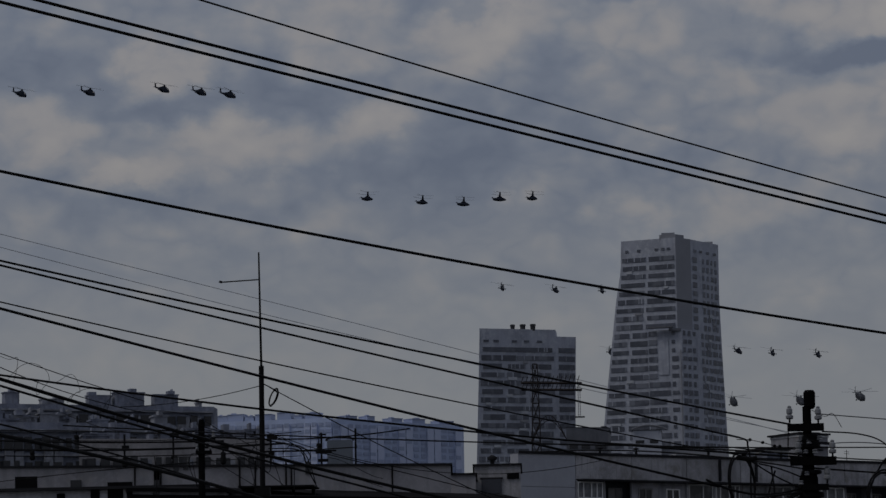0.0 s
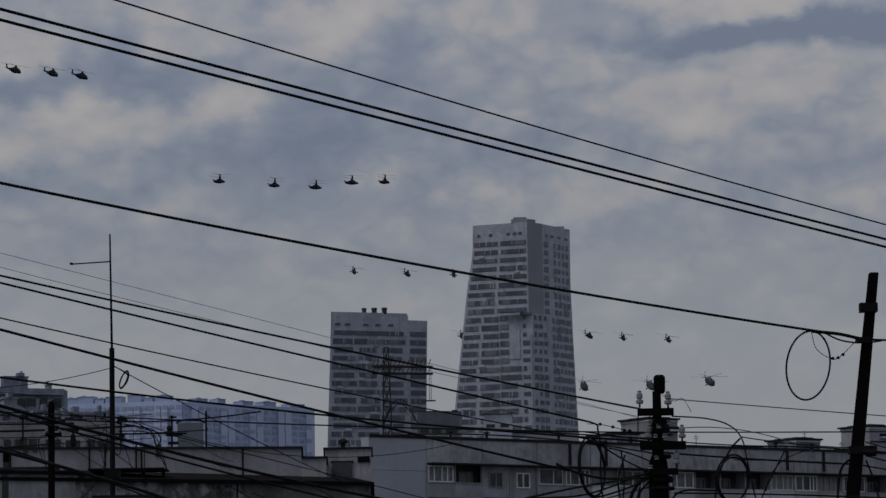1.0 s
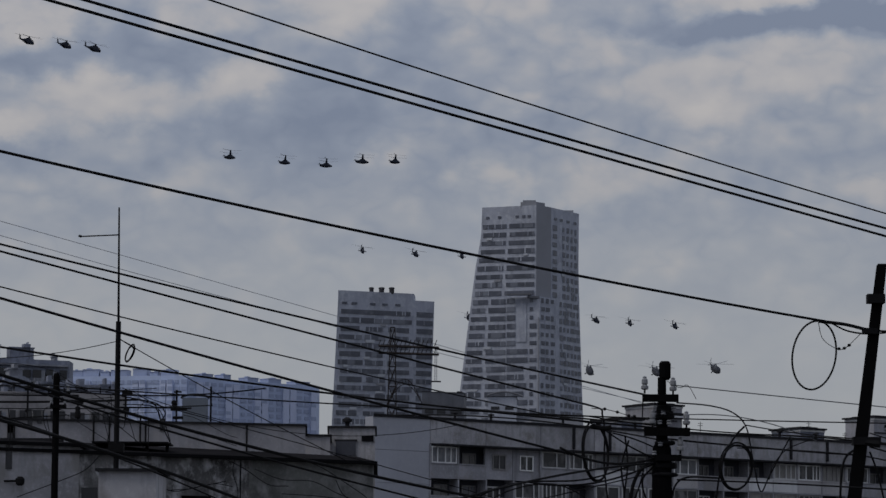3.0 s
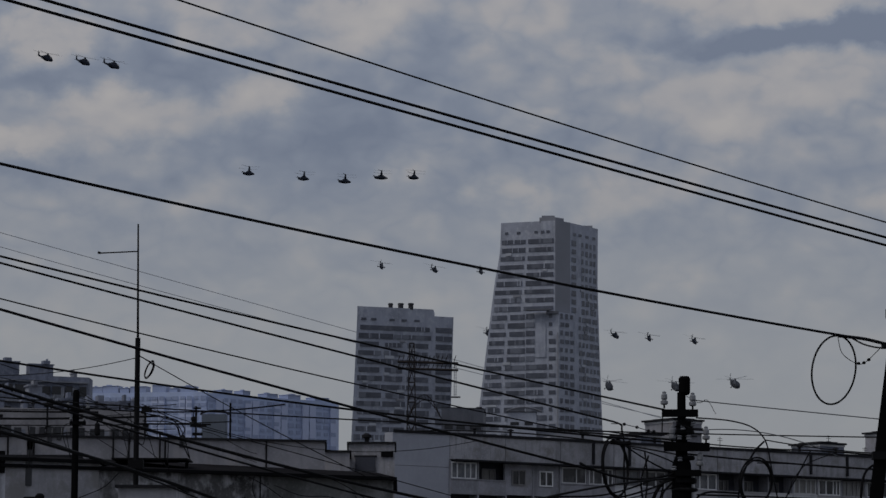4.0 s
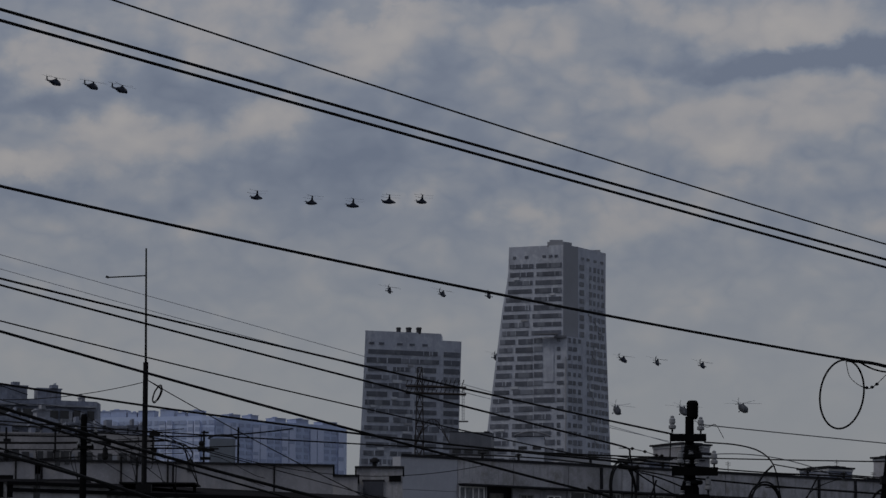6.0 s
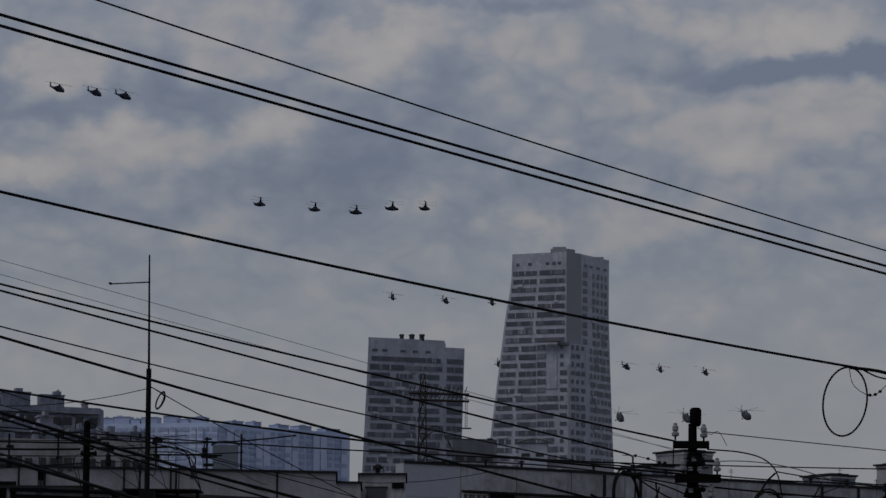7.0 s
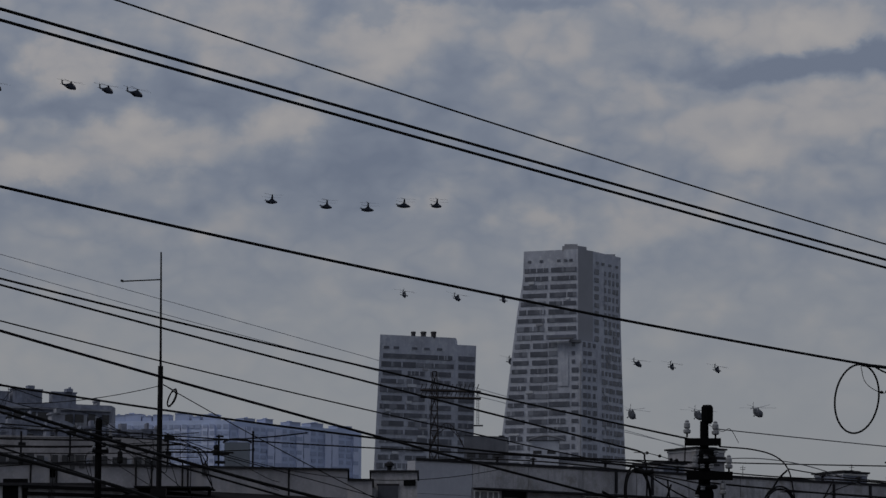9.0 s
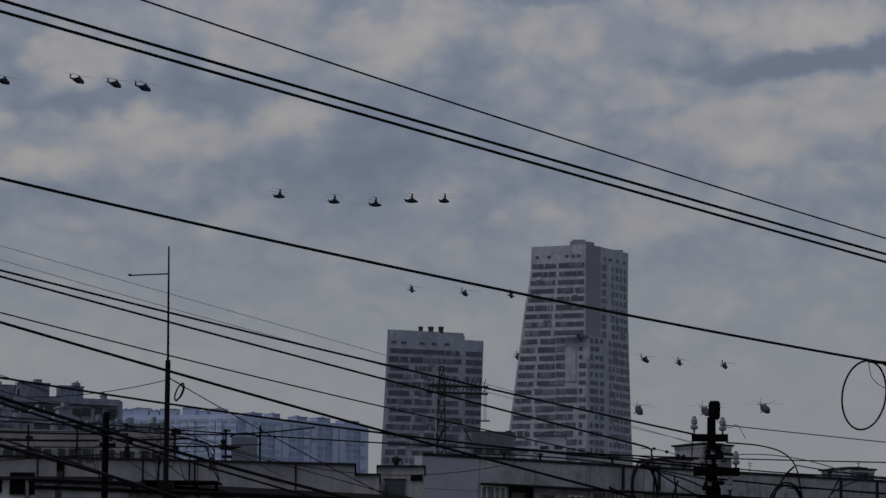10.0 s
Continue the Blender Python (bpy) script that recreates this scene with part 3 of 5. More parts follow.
# ---- long block far behind, distance haze painted as blue ----
def panel_slab(name, label, x0, x1, y0, y1, z0, z1, cols, rows_n, storey, mats, boxes, group):
    """A slab block: sections in two tones, joined window grid, roof boxes."""
    ob = thing(name, label, "apartment block", group)
    wall, pale, glass = mats
    b = bmesh.new()
    depth = 5 if glass is M_OLD_GLASS else 14
    prism(b, [(x0, y0), (x1, y1), (x1, y1 + depth), (x0, y0 + depth)], z0, z1)
    part("wall", b, wall, ob)
    turn = math.atan2(y1 - y0, x1 - x0)
    length = math.hypot(x1 - x0, y1 - y0)
    step = length / cols
    g, w = bmesh.new(), bmesh.new()
    for c in range(cols):
        s = (c + 0.5) / cols
        x, y = x0 + (x1 - x0) * s, y0 + (y1 - y0) * s
        if c % 4 in (1, 2):
            box(w, (x, y - 0.3, (z0 + z1) / 2 - 1), (step * 0.86, 1.2, z1 - z0 - 2), turn)
        for r in range(rows_n):
            box(g, (x + random.uniform(-0.2, 0.2), y - (0.95 if c % 4 in (1, 2) else 0.1), z1 - 2.6 - storey * r), (step * random.choice((0.55, 0.7, 0.85)), 0.2, storey * random.choice((0.5, 0.6))), turn)
    if wall is M_OLD:
        for r in range(rows_n):
            box(w, ((x0 + x1) / 2, (y0 + y1) / 2 - 0.25, z1 - 1.0 - storey * r), (length * 0.995, 0.7, 0.3), turn)
    tagged(part("bay_cladding", w, pale, ob), kind="stuff")
    tagged(part("glazing", g, glass, ob), kind="stuff")
    for s, wid, high in boxes:
        b = bmesh.new()
        x, y = x0 + (x1 - x0) * s, y0 + (y1 - y0) * s
        back = 2.2 if depth < 10 else 5
        box(b, (x, y + back, z1 + high / 2), (wid, depth * 0.42, high), turn)
        box(b, (x, y + back, z1 + high + 0.1), (wid + 0.35, depth * 0.45, 0.2), turn)
        box(b, (x + wid * random.uniform(-0.3, 0.3), y + back - 0.5, z1 + high + 0.45), (wid * random.uniform(0.15, 0.35), 1.5, 0.6), turn)
        # On the blue blocks the darker pane tone stands for shaded roof houses.
        part("roof_house", b, glass if wall is M_BLUE else M_OLD if wall is M_LOW_OLD else pale if wall is M_OLD and int(s * 100) % 3 == 0 else wall, ob)
    return ob


random.seed(12)
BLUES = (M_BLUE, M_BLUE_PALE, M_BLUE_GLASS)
panel_slab("apartment_block", "long panel apartment block, far off, haze put into its blue tones", -158.78, -109.07, 1480, 1530, 50, 122.00, 18, 24, 2.85, BLUES,
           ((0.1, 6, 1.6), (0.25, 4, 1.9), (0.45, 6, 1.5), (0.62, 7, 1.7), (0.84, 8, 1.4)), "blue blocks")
panel_slab("apartment_block", "far panel apartment block tinted haze blue, with stepped roof houses", -210.41, -160.31, 1500, 1490, 50, 123.34, 17, 24, 2.85, BLUES,
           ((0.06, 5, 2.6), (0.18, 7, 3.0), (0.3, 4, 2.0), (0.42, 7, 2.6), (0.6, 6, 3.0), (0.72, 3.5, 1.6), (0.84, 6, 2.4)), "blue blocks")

# ---- sooty old blocks ----
OLDS = (M_OLD, M_OLD_PALE, M_OLD_GLASS)
LOW_OLDS = (M_LOW_OLD, M_OLD_PALE, M_OLD_GLASS)
panel_slab("apartment_block", "dark sooty apartment block with roof houses and aerials", -130.77, -90.05, 620, 640, 8, 57.16, 20, 14, 2.9, OLDS,
           ((0.04, 2.0, 1.2), (0.166, 2.6, 2.0), (0.33, 4.0, 0.9), (0.52, 4.2, 1.7), (0.64, 5.4, 2.3), (0.79, 4.4, 2.0), (0.82, 0.12, 2.4), (0.93, 0.6, 0.7)), "old blocks")

panel_slab("apartment_block", "dark grey five-storey block in front of taller blocks", -89.95, -65.88, 420, 430, 0, 37.51, 22, 5, 2.9, OLDS,
           [(random.random(), random.choice((0.5, 0.9, 1.6, 2.8)), random.uniform(0.3, 1.3)) for _ in range(16)], "old blocks")
panel_slab("apartment_block", "low sooty block with chimneys on the roof", -59.01, -42.26, 330, 335, 0, 28.25, 18, 4, 2.9, LOW_OLDS,
           [(random.random(), random.choice((0.4, 0.7, 1.2, 2.2)), random.uniform(0.25, 1.0)) for _ in range(16)], "old blocks")

# ---- long panel block with loggias ----
PANEL_A = Vector((-17.03, 306, 0))
PANEL_B = Vector((49.23, 358, 0))
ROOF_Z = 24.50
block = thing("apartment_block", "long weathered grey panel apartment block with glazed loggias", "apartment block")
along = (PANEL_B - PANEL_A).normalized()
inward = Vector((-0.05, 1.0, 0)).normalized()
ang = math.degrees(math.atan2(along.y, along.x))
LEN = (PANEL_B - PANEL_A).length
STOREY = 2.8


def on_panel(s, out, z):
    n = Vector((along.y, -along.x, 0))
    p = PANEL_A + along * s + n * out
    return pose(p.x, p.y, z, 0, 0, ang)


EAVE = ROOF_Z - 2.35
bm = bmesh.new()
pa, pb = PANEL_A, PANEL_B
nrm = Vector((along.y, -along.x, 0))
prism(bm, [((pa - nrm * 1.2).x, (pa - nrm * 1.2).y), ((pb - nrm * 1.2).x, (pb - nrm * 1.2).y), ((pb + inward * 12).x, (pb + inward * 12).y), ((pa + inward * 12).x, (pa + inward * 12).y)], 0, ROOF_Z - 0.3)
part("wall", bm, M_VOID, block, "inner loggia wall with shade put into its dark colour")
bm = bmesh.new()
ra, rb = pa + nrm * 0.1, pb + nrm * 0.1
rc, rd = pb + inward * 12.1, pa + inward * 12.1
prism(bm, [(p.x, p.y) for p in (ra, rb, rc, rd)], ROOF_Z - 0.21, ROOF_Z + 0.02)
part("roof", bm, M_TAR, block)
# Projecting slab; its dark colour also paints the shadow line below the parapet.
bm = bmesh.new()
box(bm, (LEN / 2 + 3.2, 0, 0), (LEN - 6.2, 0.9, 0.16))
ob = part("eave", bm, M_TAR, block, "dark projecting eave slab")
ob.matrix_basis = on_panel(0, 0.25, EAVE)
BAY = 3.0
N_BAYS = int((LEN - 6.0) / BAY)
# blind end section
bm = bmesh.new()
box(bm, (0, 0.6, 0), (5.97, 1.2, STOREY - 0.03))
blind = mesh_of("panel", bm, M_BLIND)
for f_i in range(10):
    zc = ROOF_Z - 0.2 - STOREY * (f_i + 0.5)
    if zc > 0.5:
        piece("panel", blind, block, on_panel(3.0, 0, zc))
# parapet panels
bm = bmesh.new()
box(bm, (0, 0.25, 0), (BAY * 2 - 0.05, 0.5, 2.1))
para = mesh_of("parapet_panel", bm, M_PARAPET)
for c in range((N_BAYS + 1) // 2):
    piece("parapet_panel", para, block, on_panel(6.0 + BAY * (2 * c + 1), 0, ROOF_Z - 1.2))


def frame_mesh(width, height, lights, material, deep=0.12, bar_w=0.11):
    """One connected window frame with uprights."""
    xs_ = []
    shares = [random.choice((0.7, 1.0, 1.0, 1.5)) for _ in range(lights)]
    at_x = -width / 2
    for k in range(lights + 1):
        xs_ += [at_x, at_x + bar_w]
        if k < lights:
            at_x += shares[k] / sum(shares) * (width - bar_w)
    zs_ = [-height / 2, -height / 2 + bar_w, height / 2 - bar_w, height / 2]
    b = bmesh.new()
    made = {}

    def at(i, j):
        if (i, j) not in made:
            made[i, j] = b.verts.new((xs_[i], -deep / 2, zs_[j]))
        return made[i, j]

    for i in range(len(xs_) - 1):
        for j in range(3):
            if i % 2 == 0 or j != 1:
                b.faces.new((at(i, j), at(i + 1, j), at(i + 1, j + 1), at(i, j + 1)))
    ext = bmesh.ops.extrude_face_region(b, geom=b.faces[:])
    bmesh.ops.translate(b, vec=(0, deep, 0), verts=[v for v in ext["geom"] if isinstance(v, bmesh.types.BMVert)])
    return mesh_of("window_frame", b, material)


def pane_mesh(width, height, material):
    b = bmesh.new()
    box(b, (0, 0.03, 0), (width - 0.06, 0.03, height - 0.06))
    return mesh_of("window", b, material)


LOOKS = (M_GLASS, M_GLASS, M_GLASS, M_GLASS_SKY, M_CURTAIN)
PANE_WIDE, PANE_SLIM = [pane_mesh(BAY - 0.3, 1.45, m) for m in LOOKS], [pane_mesh(1.5, 1.35, m) for m in LOOKS]
random.seed(8)
FRAMES = [frame_mesh(BAY - 0.3, 1.45, n, m) for n in (2, 3, 4, 4, 5) for m in (M_FRAME, M_FRAME, M_FRAME_OLD)]
FRAMES_SLIM = [frame_mesh(1.5, 1.35, 2, m) for m in (M_FRAME_OLD, M_FRAME_OLD, M_FRAME)]


def glazed(m, slim=False):
    w = piece("window", random.choice(PANE_SLIM if slim else PANE_WIDE), block, m)
    piece("window_frame", random.choice(FRAMES_SLIM) if slim else random.choice(FRAMES), w, pose(0, 0, 0))


def front_mesh(material):
    """A loggia front with a projecting coping, one connected section."""
    b = bmesh.new()
    prof = [(-0.07, -0.575), (0.07, -0.575), (0.07, 0.54), (0.1, 0.54), (0.1, 0.62), (-0.14, 0.62), (-0.14, 0.54), (-0.07, 0.54)]
    a = [b.verts.new((-BAY / 2 + 0.03, y, z)) for y, z in prof]
    q = [b.verts.new((BAY / 2 - 0.03, y, z)) for y, z in prof]
    skin(b, a, q)
    b.faces.new(a[::-1])
    b.faces.new(q)
    return mesh_of("loggia_front", b, material)


front_grey, front_light, front_blue, front_white = (front_mesh(m) for m in (M_PANEL, M_PANEL_LIGHT, M_PANEL_BLUE, M_PANEL_WHITE))
bm = bmesh.new()
box(bm, (0, 0, 0), (BAY - 0.05, 0.25, STOREY - 0.04))
wall_panel = mesh_of("panel", bm, M_PANEL)
bm = bmesh.new()
box(bm, (0, 0.5, 0), (0.14, 1.3, STOREY))
fin_mesh = mesh_of("partition", bm, M_PANEL)
bm = bmesh.new()
box(bm, (0, 0.5, 0), (BAY, 1.3, 0.14))
slab_mesh = mesh_of("floor_slab", bm, M_PANEL)
bm = bmesh.new()
prof = [(-0.4, -0.28), (0.4, -0.28), (0.42, -0.2), (0.42, 0.24), (0.4, 0.28), (-0.4, 0.28), (-0.42, 0.24), (-0.42, -0.2)]
fa = [bm.verts.new((x, -0.16, z)) for x, z in prof]
fb = [bm.verts.new((x, 0.16, z)) for x, z in prof]
skin(bm, fa, fb)
bm.faces.new(fa)
bm.faces.new(fb[::-1])
ac_mesh = mesh_of("air_conditioner", bm, M_PANEL_LIGHT)
random.seed(21)
kinds = [random.choice("LLLLLP") for _ in range(N_BAYS)]
kinds[0:6] = list("LLPLLL")
# bays whose glazing can be told: G glazed, W glazed over a white front, O open
KNOWN = {(0, 0): "G", (0, 1): "O", (0, 3): "P", (0, 4): "G", (0, 5): "G", (1, 0): "O", (1, 1): "O", (1, 2): "O", (1, 3): "W", (1, 4): "W", (1, 5): "O", (2, 0): "G"}
for f_i in range(8):
    z0 = EAVE - STOREY * (f_i + 1)
    if z0 < 0.2:
        continue
    for c in range(N_BAYS):
        s = 6.0 + BAY * (c + 0.5)
        kind = KNOWN.get((f_i, c), kinds[c])
        if kind == "P":
            piece("panel", wall_panel, block, on_panel(s, -0.25, z0 + STOREY / 2))
            glazed(on_panel(s, -0.10, z0 + 1.55), True)
            continue
        piece("loggia_front", front_white if kind == "W" else front_grey if kind in "OG" else random.choice((front_grey, front_grey, front_light, front_blue, front_light, front_white)), block, on_panel(s, 0.02, z0 + 0.62))
        if f_i < 5 or c % 3 == 0:
            piece("partition", fin_mesh, block, on_panel(s - BAY / 2, -0.06, z0 + STOREY / 2))
            piece("floor_slab", slab_mesh, block, on_panel(s, -0.05, z0 - 0.02))
        if kind in "GW" or (kind != "O" and random.random() < 0.66):
            glazed(on_panel(s, 0.0, z0 + 1.95))
        elif f_i < 5:
            glazed(on_panel(s + random.uniform(-0.5, 0.5), -1.1, z0 + 1.6), True)
        if f_i < 4 and random.random() < 0.07:
            piece("air_conditioner", ac_mesh, block, on_panel(s + random.uniform(-0.8, 0.8), 0.28, z0 + 0.7))

# roof houses on the panel block
def roof_house(label, s, back, width, deep, height, mat_, caps=True):
    b = bmesh.new()
    box(b, (0, 0, height / 2), (width, deep, height), 0, 0)
    if caps:
        box(b, (-0.05, 0, height + 0.1), (width + 0.35, deep + 0.5, 0.16), 0.03, 2)
        box(b, (0.1, 0.1, height + 0.24), (width * 0.7, deep * 0.8, 0.14), -0.03, 2)
        box(b, (0, 0, height - 0.1), (width + 0.12, deep + 0.14, 0.18), 0, 1)
        if height > 2:
            # Felt-dark bar paints the shaded gap above the white ledge.
            box(b, (width * 0.24, -deep / 2 - 0.1, height * 0.70), (width * 0.53, 0.25, 0.26), 0, 2)
            box(b, (width * 0.26, -deep / 2 - 0.2, height * 0.60), (width * 0.57, 0.45, 0.15), 0, 1)
            box(b, (-width * 0.1, -deep / 2 - 0.05, height * 0.44), (width * 0.8, 0.14, 0.1), 0, 2)
    ob = part("roof_house", b, (mat_, M_PANEL_WHITE, M_TAR), block, label)
    ob.matrix_basis = on_panel(s, -back, ROOF_Z)


def along_at(x):
    """Distance along the block whose bearing has the slope x."""
    return (x * PANEL_A.y - PANEL_A.x) / (along.x - x * along.y)


for px, w, h, mm in ((0.02, 2.4, 0.9, M_OLD), (0.03, 3.4, 2.4, M_PANEL), (0.07, 3.0, 1.0, M_OLD), (0.09, 2.8, 2.5, M_PANEL), (0.12, 3.0, 0.3, M_PARAPET), (0.14, 3.5, 2.2, M_PANEL)):
    roof_house("", along_at(px), 4.0, w, 4.0, h, mm)
for px in (-0.00, 0.01, 0.02, 0.06, 0.07, 0.10, 0.11, -0.02, -0.03):
    b = bmesh.new()
    bar(b, (0, 0, -0.2), (0, 0, 0.55), 0.12, n=8)
    lathe(b, (0, 0, 0.55), ((0.3, 0), (0.3, 0.06), (0.05, 0.2)), 8)
    ob = part("vent_pipe", b, M_TAR, block)
    ob.matrix_basis = on_panel(along_at(px), -1.5, ROOF_Z)
for px, h in ((-0.00, 1.9), (0.01, 1.9), (0.06, 1.8), (0.07, 1.8), (0.08, 1.6)):
    b = bmesh.new()
    box(b, (0, 0, 0), (0.22, 0.16, h))
    ob = part("joint_cover", b, M_TAR, block)
    ob.matrix_basis = on_panel(along_at(px), 0.09, ROOF_Z - 0.25 - h / 2)

for px, h in ((0.07, 1.9), (0.12, 1.6), (0.04, 1.2), (0.08, 1.0)):
    b = bmesh.new()
    bar(b, (0, 0, 0), (0, 0, h), 0.035, 0.025, 6)
    for q in (0.7, 0.85):
        bar(b, (-0.3, 0, h * q), (0.3, 0, h * q), 0.02, n=5)
    ob = part("aerial", b, M_STEEL, block)
    ob.matrix_basis = on_panel(along_at(px), -2.5, ROOF_Z)
# concrete slabs and low walls on the roof
for px, w, h in ((-0.03, 4.5, 0.55), (-0.01, 6.0, 0.4), (0.00, 3.0, 0.5), (0.10, 4.0, 0.35)):
    b = bmesh.new()
    box(b, (0, 0, h / 2), (w, 1.5, h))
    ob = part("roof_curb", b, M_PARAPET, block)
    ob.matrix_basis = on_panel(along_at(px), -5.0, ROOF_Z)

# ---- low houses in the middle distance ----
grey_house = slab_house("workshop", "long low grey plastered workshop with flat roof", [(-48.85, 228), (-17.57, 236), (-18.31, 246), (-50.11, 238)], 0, 18.73, M_PLASTER)
SHOP_Y0, SHOP_Y1, SHOP_X0, SHOP_X1 = 228.0, 236.0, -48.85, -17.57


def shop_y(x):
    return SHOP_Y0 + (SHOP_Y1 - SHOP_Y0) * (x - SHOP_X0) / (SHOP_X1 - SHOP_X0)


for x, z, w, h in ((-36.28, 18.35, 0.35, 0.9), (-34.46, 18.95, 0.3, 0.8), (-26.70, 18.62, 0.35, 0.8), (-41.33, 17.28, 0.7, 1.3), (-35.05, 18.90, 0.3, 0.9), (-36.28, 18.01, 0.35, 1.0), (-44.45, 17.37, 1.3, 1.0)):
    bm = bmesh.new()
    box(bm, (x, shop_y(x) - 0.02, z), (w, 0.16, h))
    part("window", bm, M_OLD_GLASS, grey_house)
for x, z0, z1 in ((-37.63, 0, 18.85), (-36.01, 0, 18.61), (-31.04, 0, 19.11), (-30.05, 0, 19.11), (-28.10, 0, 19.20), (-21.32, 0, 18.81), (-27.76, 0, 18.71)):
    bm = bmesh.new()
    bar(bm, (x, shop_y(x) - 0.12, z0), (x, shop_y(x) - 0.12, z1), 0.06, n=7)
    part("downpipe", bm, M_STEEL, grey_house)
slab_house("workshop", "small grey house with parapet beside the apartment block", [(-19.50, 262), (-17.69, 262), (-18.23, 270), (-20.09, 270)], 0, 19.74, M_PLASTER)
stair_house = slab_house("workshop", "pale grey stair house with a recess painted shade-dark and roof vent", [(-18.32, 270), (-14.85, 270), (-15.40, 280), (-19.00, 280)], 0, 20.90, M_PARAPET)
# The recess is a flat box, its shade given only by dark colour.
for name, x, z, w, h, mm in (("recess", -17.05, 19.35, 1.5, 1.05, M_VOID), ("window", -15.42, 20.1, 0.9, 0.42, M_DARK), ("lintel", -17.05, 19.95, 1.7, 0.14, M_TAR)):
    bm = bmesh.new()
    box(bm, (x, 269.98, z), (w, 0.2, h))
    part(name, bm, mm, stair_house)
bm = bmesh.new()
lathe(bm, (-17.15, 273, 20.95), ((0.17, 0), (0.17, 0.55), (0.36, 0.6), (0.36, 0.8), (0.12, 0.95)), 10)
part("roof_vent", bm, M_TAR, stair_house)

# stained shed
shed = thing("concrete_shed", "stained concrete shed with flat felt roof and dark doorway", "shed")
SH_L, SH_M, SH_R = -17.45, -12.97, -6.33
SH_Z = 9.42
DOOR_L, DOOR_R, DOOR_Z = -12.04, -11.16, 8.23


def shed_y(x):
    return 110 + 4 * (x - SH_M) / (SH_R - SH_M)


def wall_piece(b, x0, x1, z0, z1, thick=0.35):
    prism(b, [(x0, shed_y(x0)), (x1, shed_y(x1)), (x1, shed_y(x1) + thick), (x0, shed_y(x0) + thick)], z0, z1)


SH_D = -10.05
for x0, x1, z0, z1 in ((SH_L, DOOR_L, 0, SH_Z), (DOOR_R, SH_D, 0, SH_Z), (SH_D, SH_R, 0, SH_Z), (DOOR_L, DOOR_R, DOOR_Z, SH_Z), (DOOR_L, DOOR_R, 0, DOOR_Z - 2.1)):
    bm = bmesh.new()
    wall_piece(bm, x0, x1, z0, z1)
    part("wall", bm, M_STAIN_DARK if x0 == SH_D else M_STAIN, shed)
SH_RB = -6.74
bm = bmesh.new()
prism(bm, [(SH_L, shed_y(SH_L) + 7), (SH_RB, shed_y(SH_R) + 7), (SH_RB, shed_y(SH_R) + 7.4), (SH_L, shed_y(SH_L) + 7.4)], 0, SH_Z)
part("back_wall", bm, M_STAIN, shed)
bm = bmesh.new()
prism(bm, [(SH_R - 0.35, shed_y(SH_R) + 0.35), (SH_R, shed_y(SH_R) + 0.35), (SH_RB, shed_y(SH_R) + 7), (SH_RB - 0.35, shed_y(SH_R) + 7)], 0, SH_Z)
part("end_wall", bm, M_STAIN, shed)
bm = bmesh.new()
prism(bm, [(SH_L, shed_y(SH_L) + 0.35), (SH_L + 0.35, shed_y(SH_L) + 0.35), (SH_L + 0.35, shed_y(SH_L) + 7), (SH_L, shed_y(SH_L) + 7)], 0, SH_Z)
part("end_wall", bm, M_STAIN, shed)
bm = bmesh.new()
prism(bm, [(SH_L - 0.2, shed_y(SH_L) - 0.25), (SH_R + 0.15, shed_y(SH_R) - 0.25), (SH_RB + 0.15, shed_y(SH_R) + 7.6), (SH_L - 0.2, shed_y(SH_L) + 7.6)], SH_Z - 0.03, SH_Z + 0.07)
part("roof_slab", bm, M_DARK, shed)
bm = bmesh.new()  # low hipped felt roof
eave = [bm.verts.new(p) for p in ((SH_L - 0.15, shed_y(SH_L) - 0.2, SH_Z + 0.071), (SH_R + 0.1, shed_y(SH_R) - 0.2, SH_Z + 0.071), (SH_RB + 0.1, shed_y(SH_R) + 7.5, SH_Z + 0.071), (SH_L - 0.15, shed_y(SH_L) + 7.5, SH_Z + 0.071))]
ridge = [bm.verts.new(p) for p in ((SH_L + 0.5, shed_y(SH_L) + 3.6, SH_Z + 0.52), (SH_R - 0.75, shed_y(SH_R) + 3.6, SH_Z + 0.44))]
bm.faces.new((eave[0], eave[1], ridge[1], ridge[0]))
bm.faces.new((eave[1], eave[2], ridge[1]))
bm.faces.new((eave[2], eave[3], ridge[0], ridge[1]))
bm.faces.new((eave[3], eave[0], ridge[0]))
bm.faces.new(eave[::-1])
part("roof", bm, M_FELT, shed)
bm = bmesh.new()
box(bm, ((DOOR_L + DOOR_R) / 2, 110.9, DOOR_Z - 1.05), (DOOR_R - DOOR_L, 0.05, 2.1))
part("door", bm, M_DARK, shed, "door with shade put into its near-black colour")


for x, w in ((-10.30, 0.022),):
    bm = bmesh.new()
    bar(bm, (x, shed_y(x) - 0.08, 0), (x, shed_y(x) - 0.08, SH_Z - 0.05), w, n=8)
    part("downpipe", bm, M_STEEL, shed)
for x, z, w, h in ((-16.92, 9.21, 0.22, 0.72), (-14.75, 8.17, 0.7, 0.4)):
    bm = bmesh.new()
    box(bm, (x, shed_y(x) - 0.02, z), (w, 0.12, h))
    part("vent_opening", bm, M_OLD_GLASS, shed)
bm = bmesh.new()
lx, lzz = -16.54, 8.49
bar(bm, (lx - 1.0, shed_y(lx) - 0.25, lzz), (lx, shed_y(lx) - 0.35, lzz), 0.035)
bar(bm, (lx - 0.5, shed_y(lx) - 0.25, lzz), (lx - 0.5, shed_y(lx) + 0.05, lzz), 0.035)
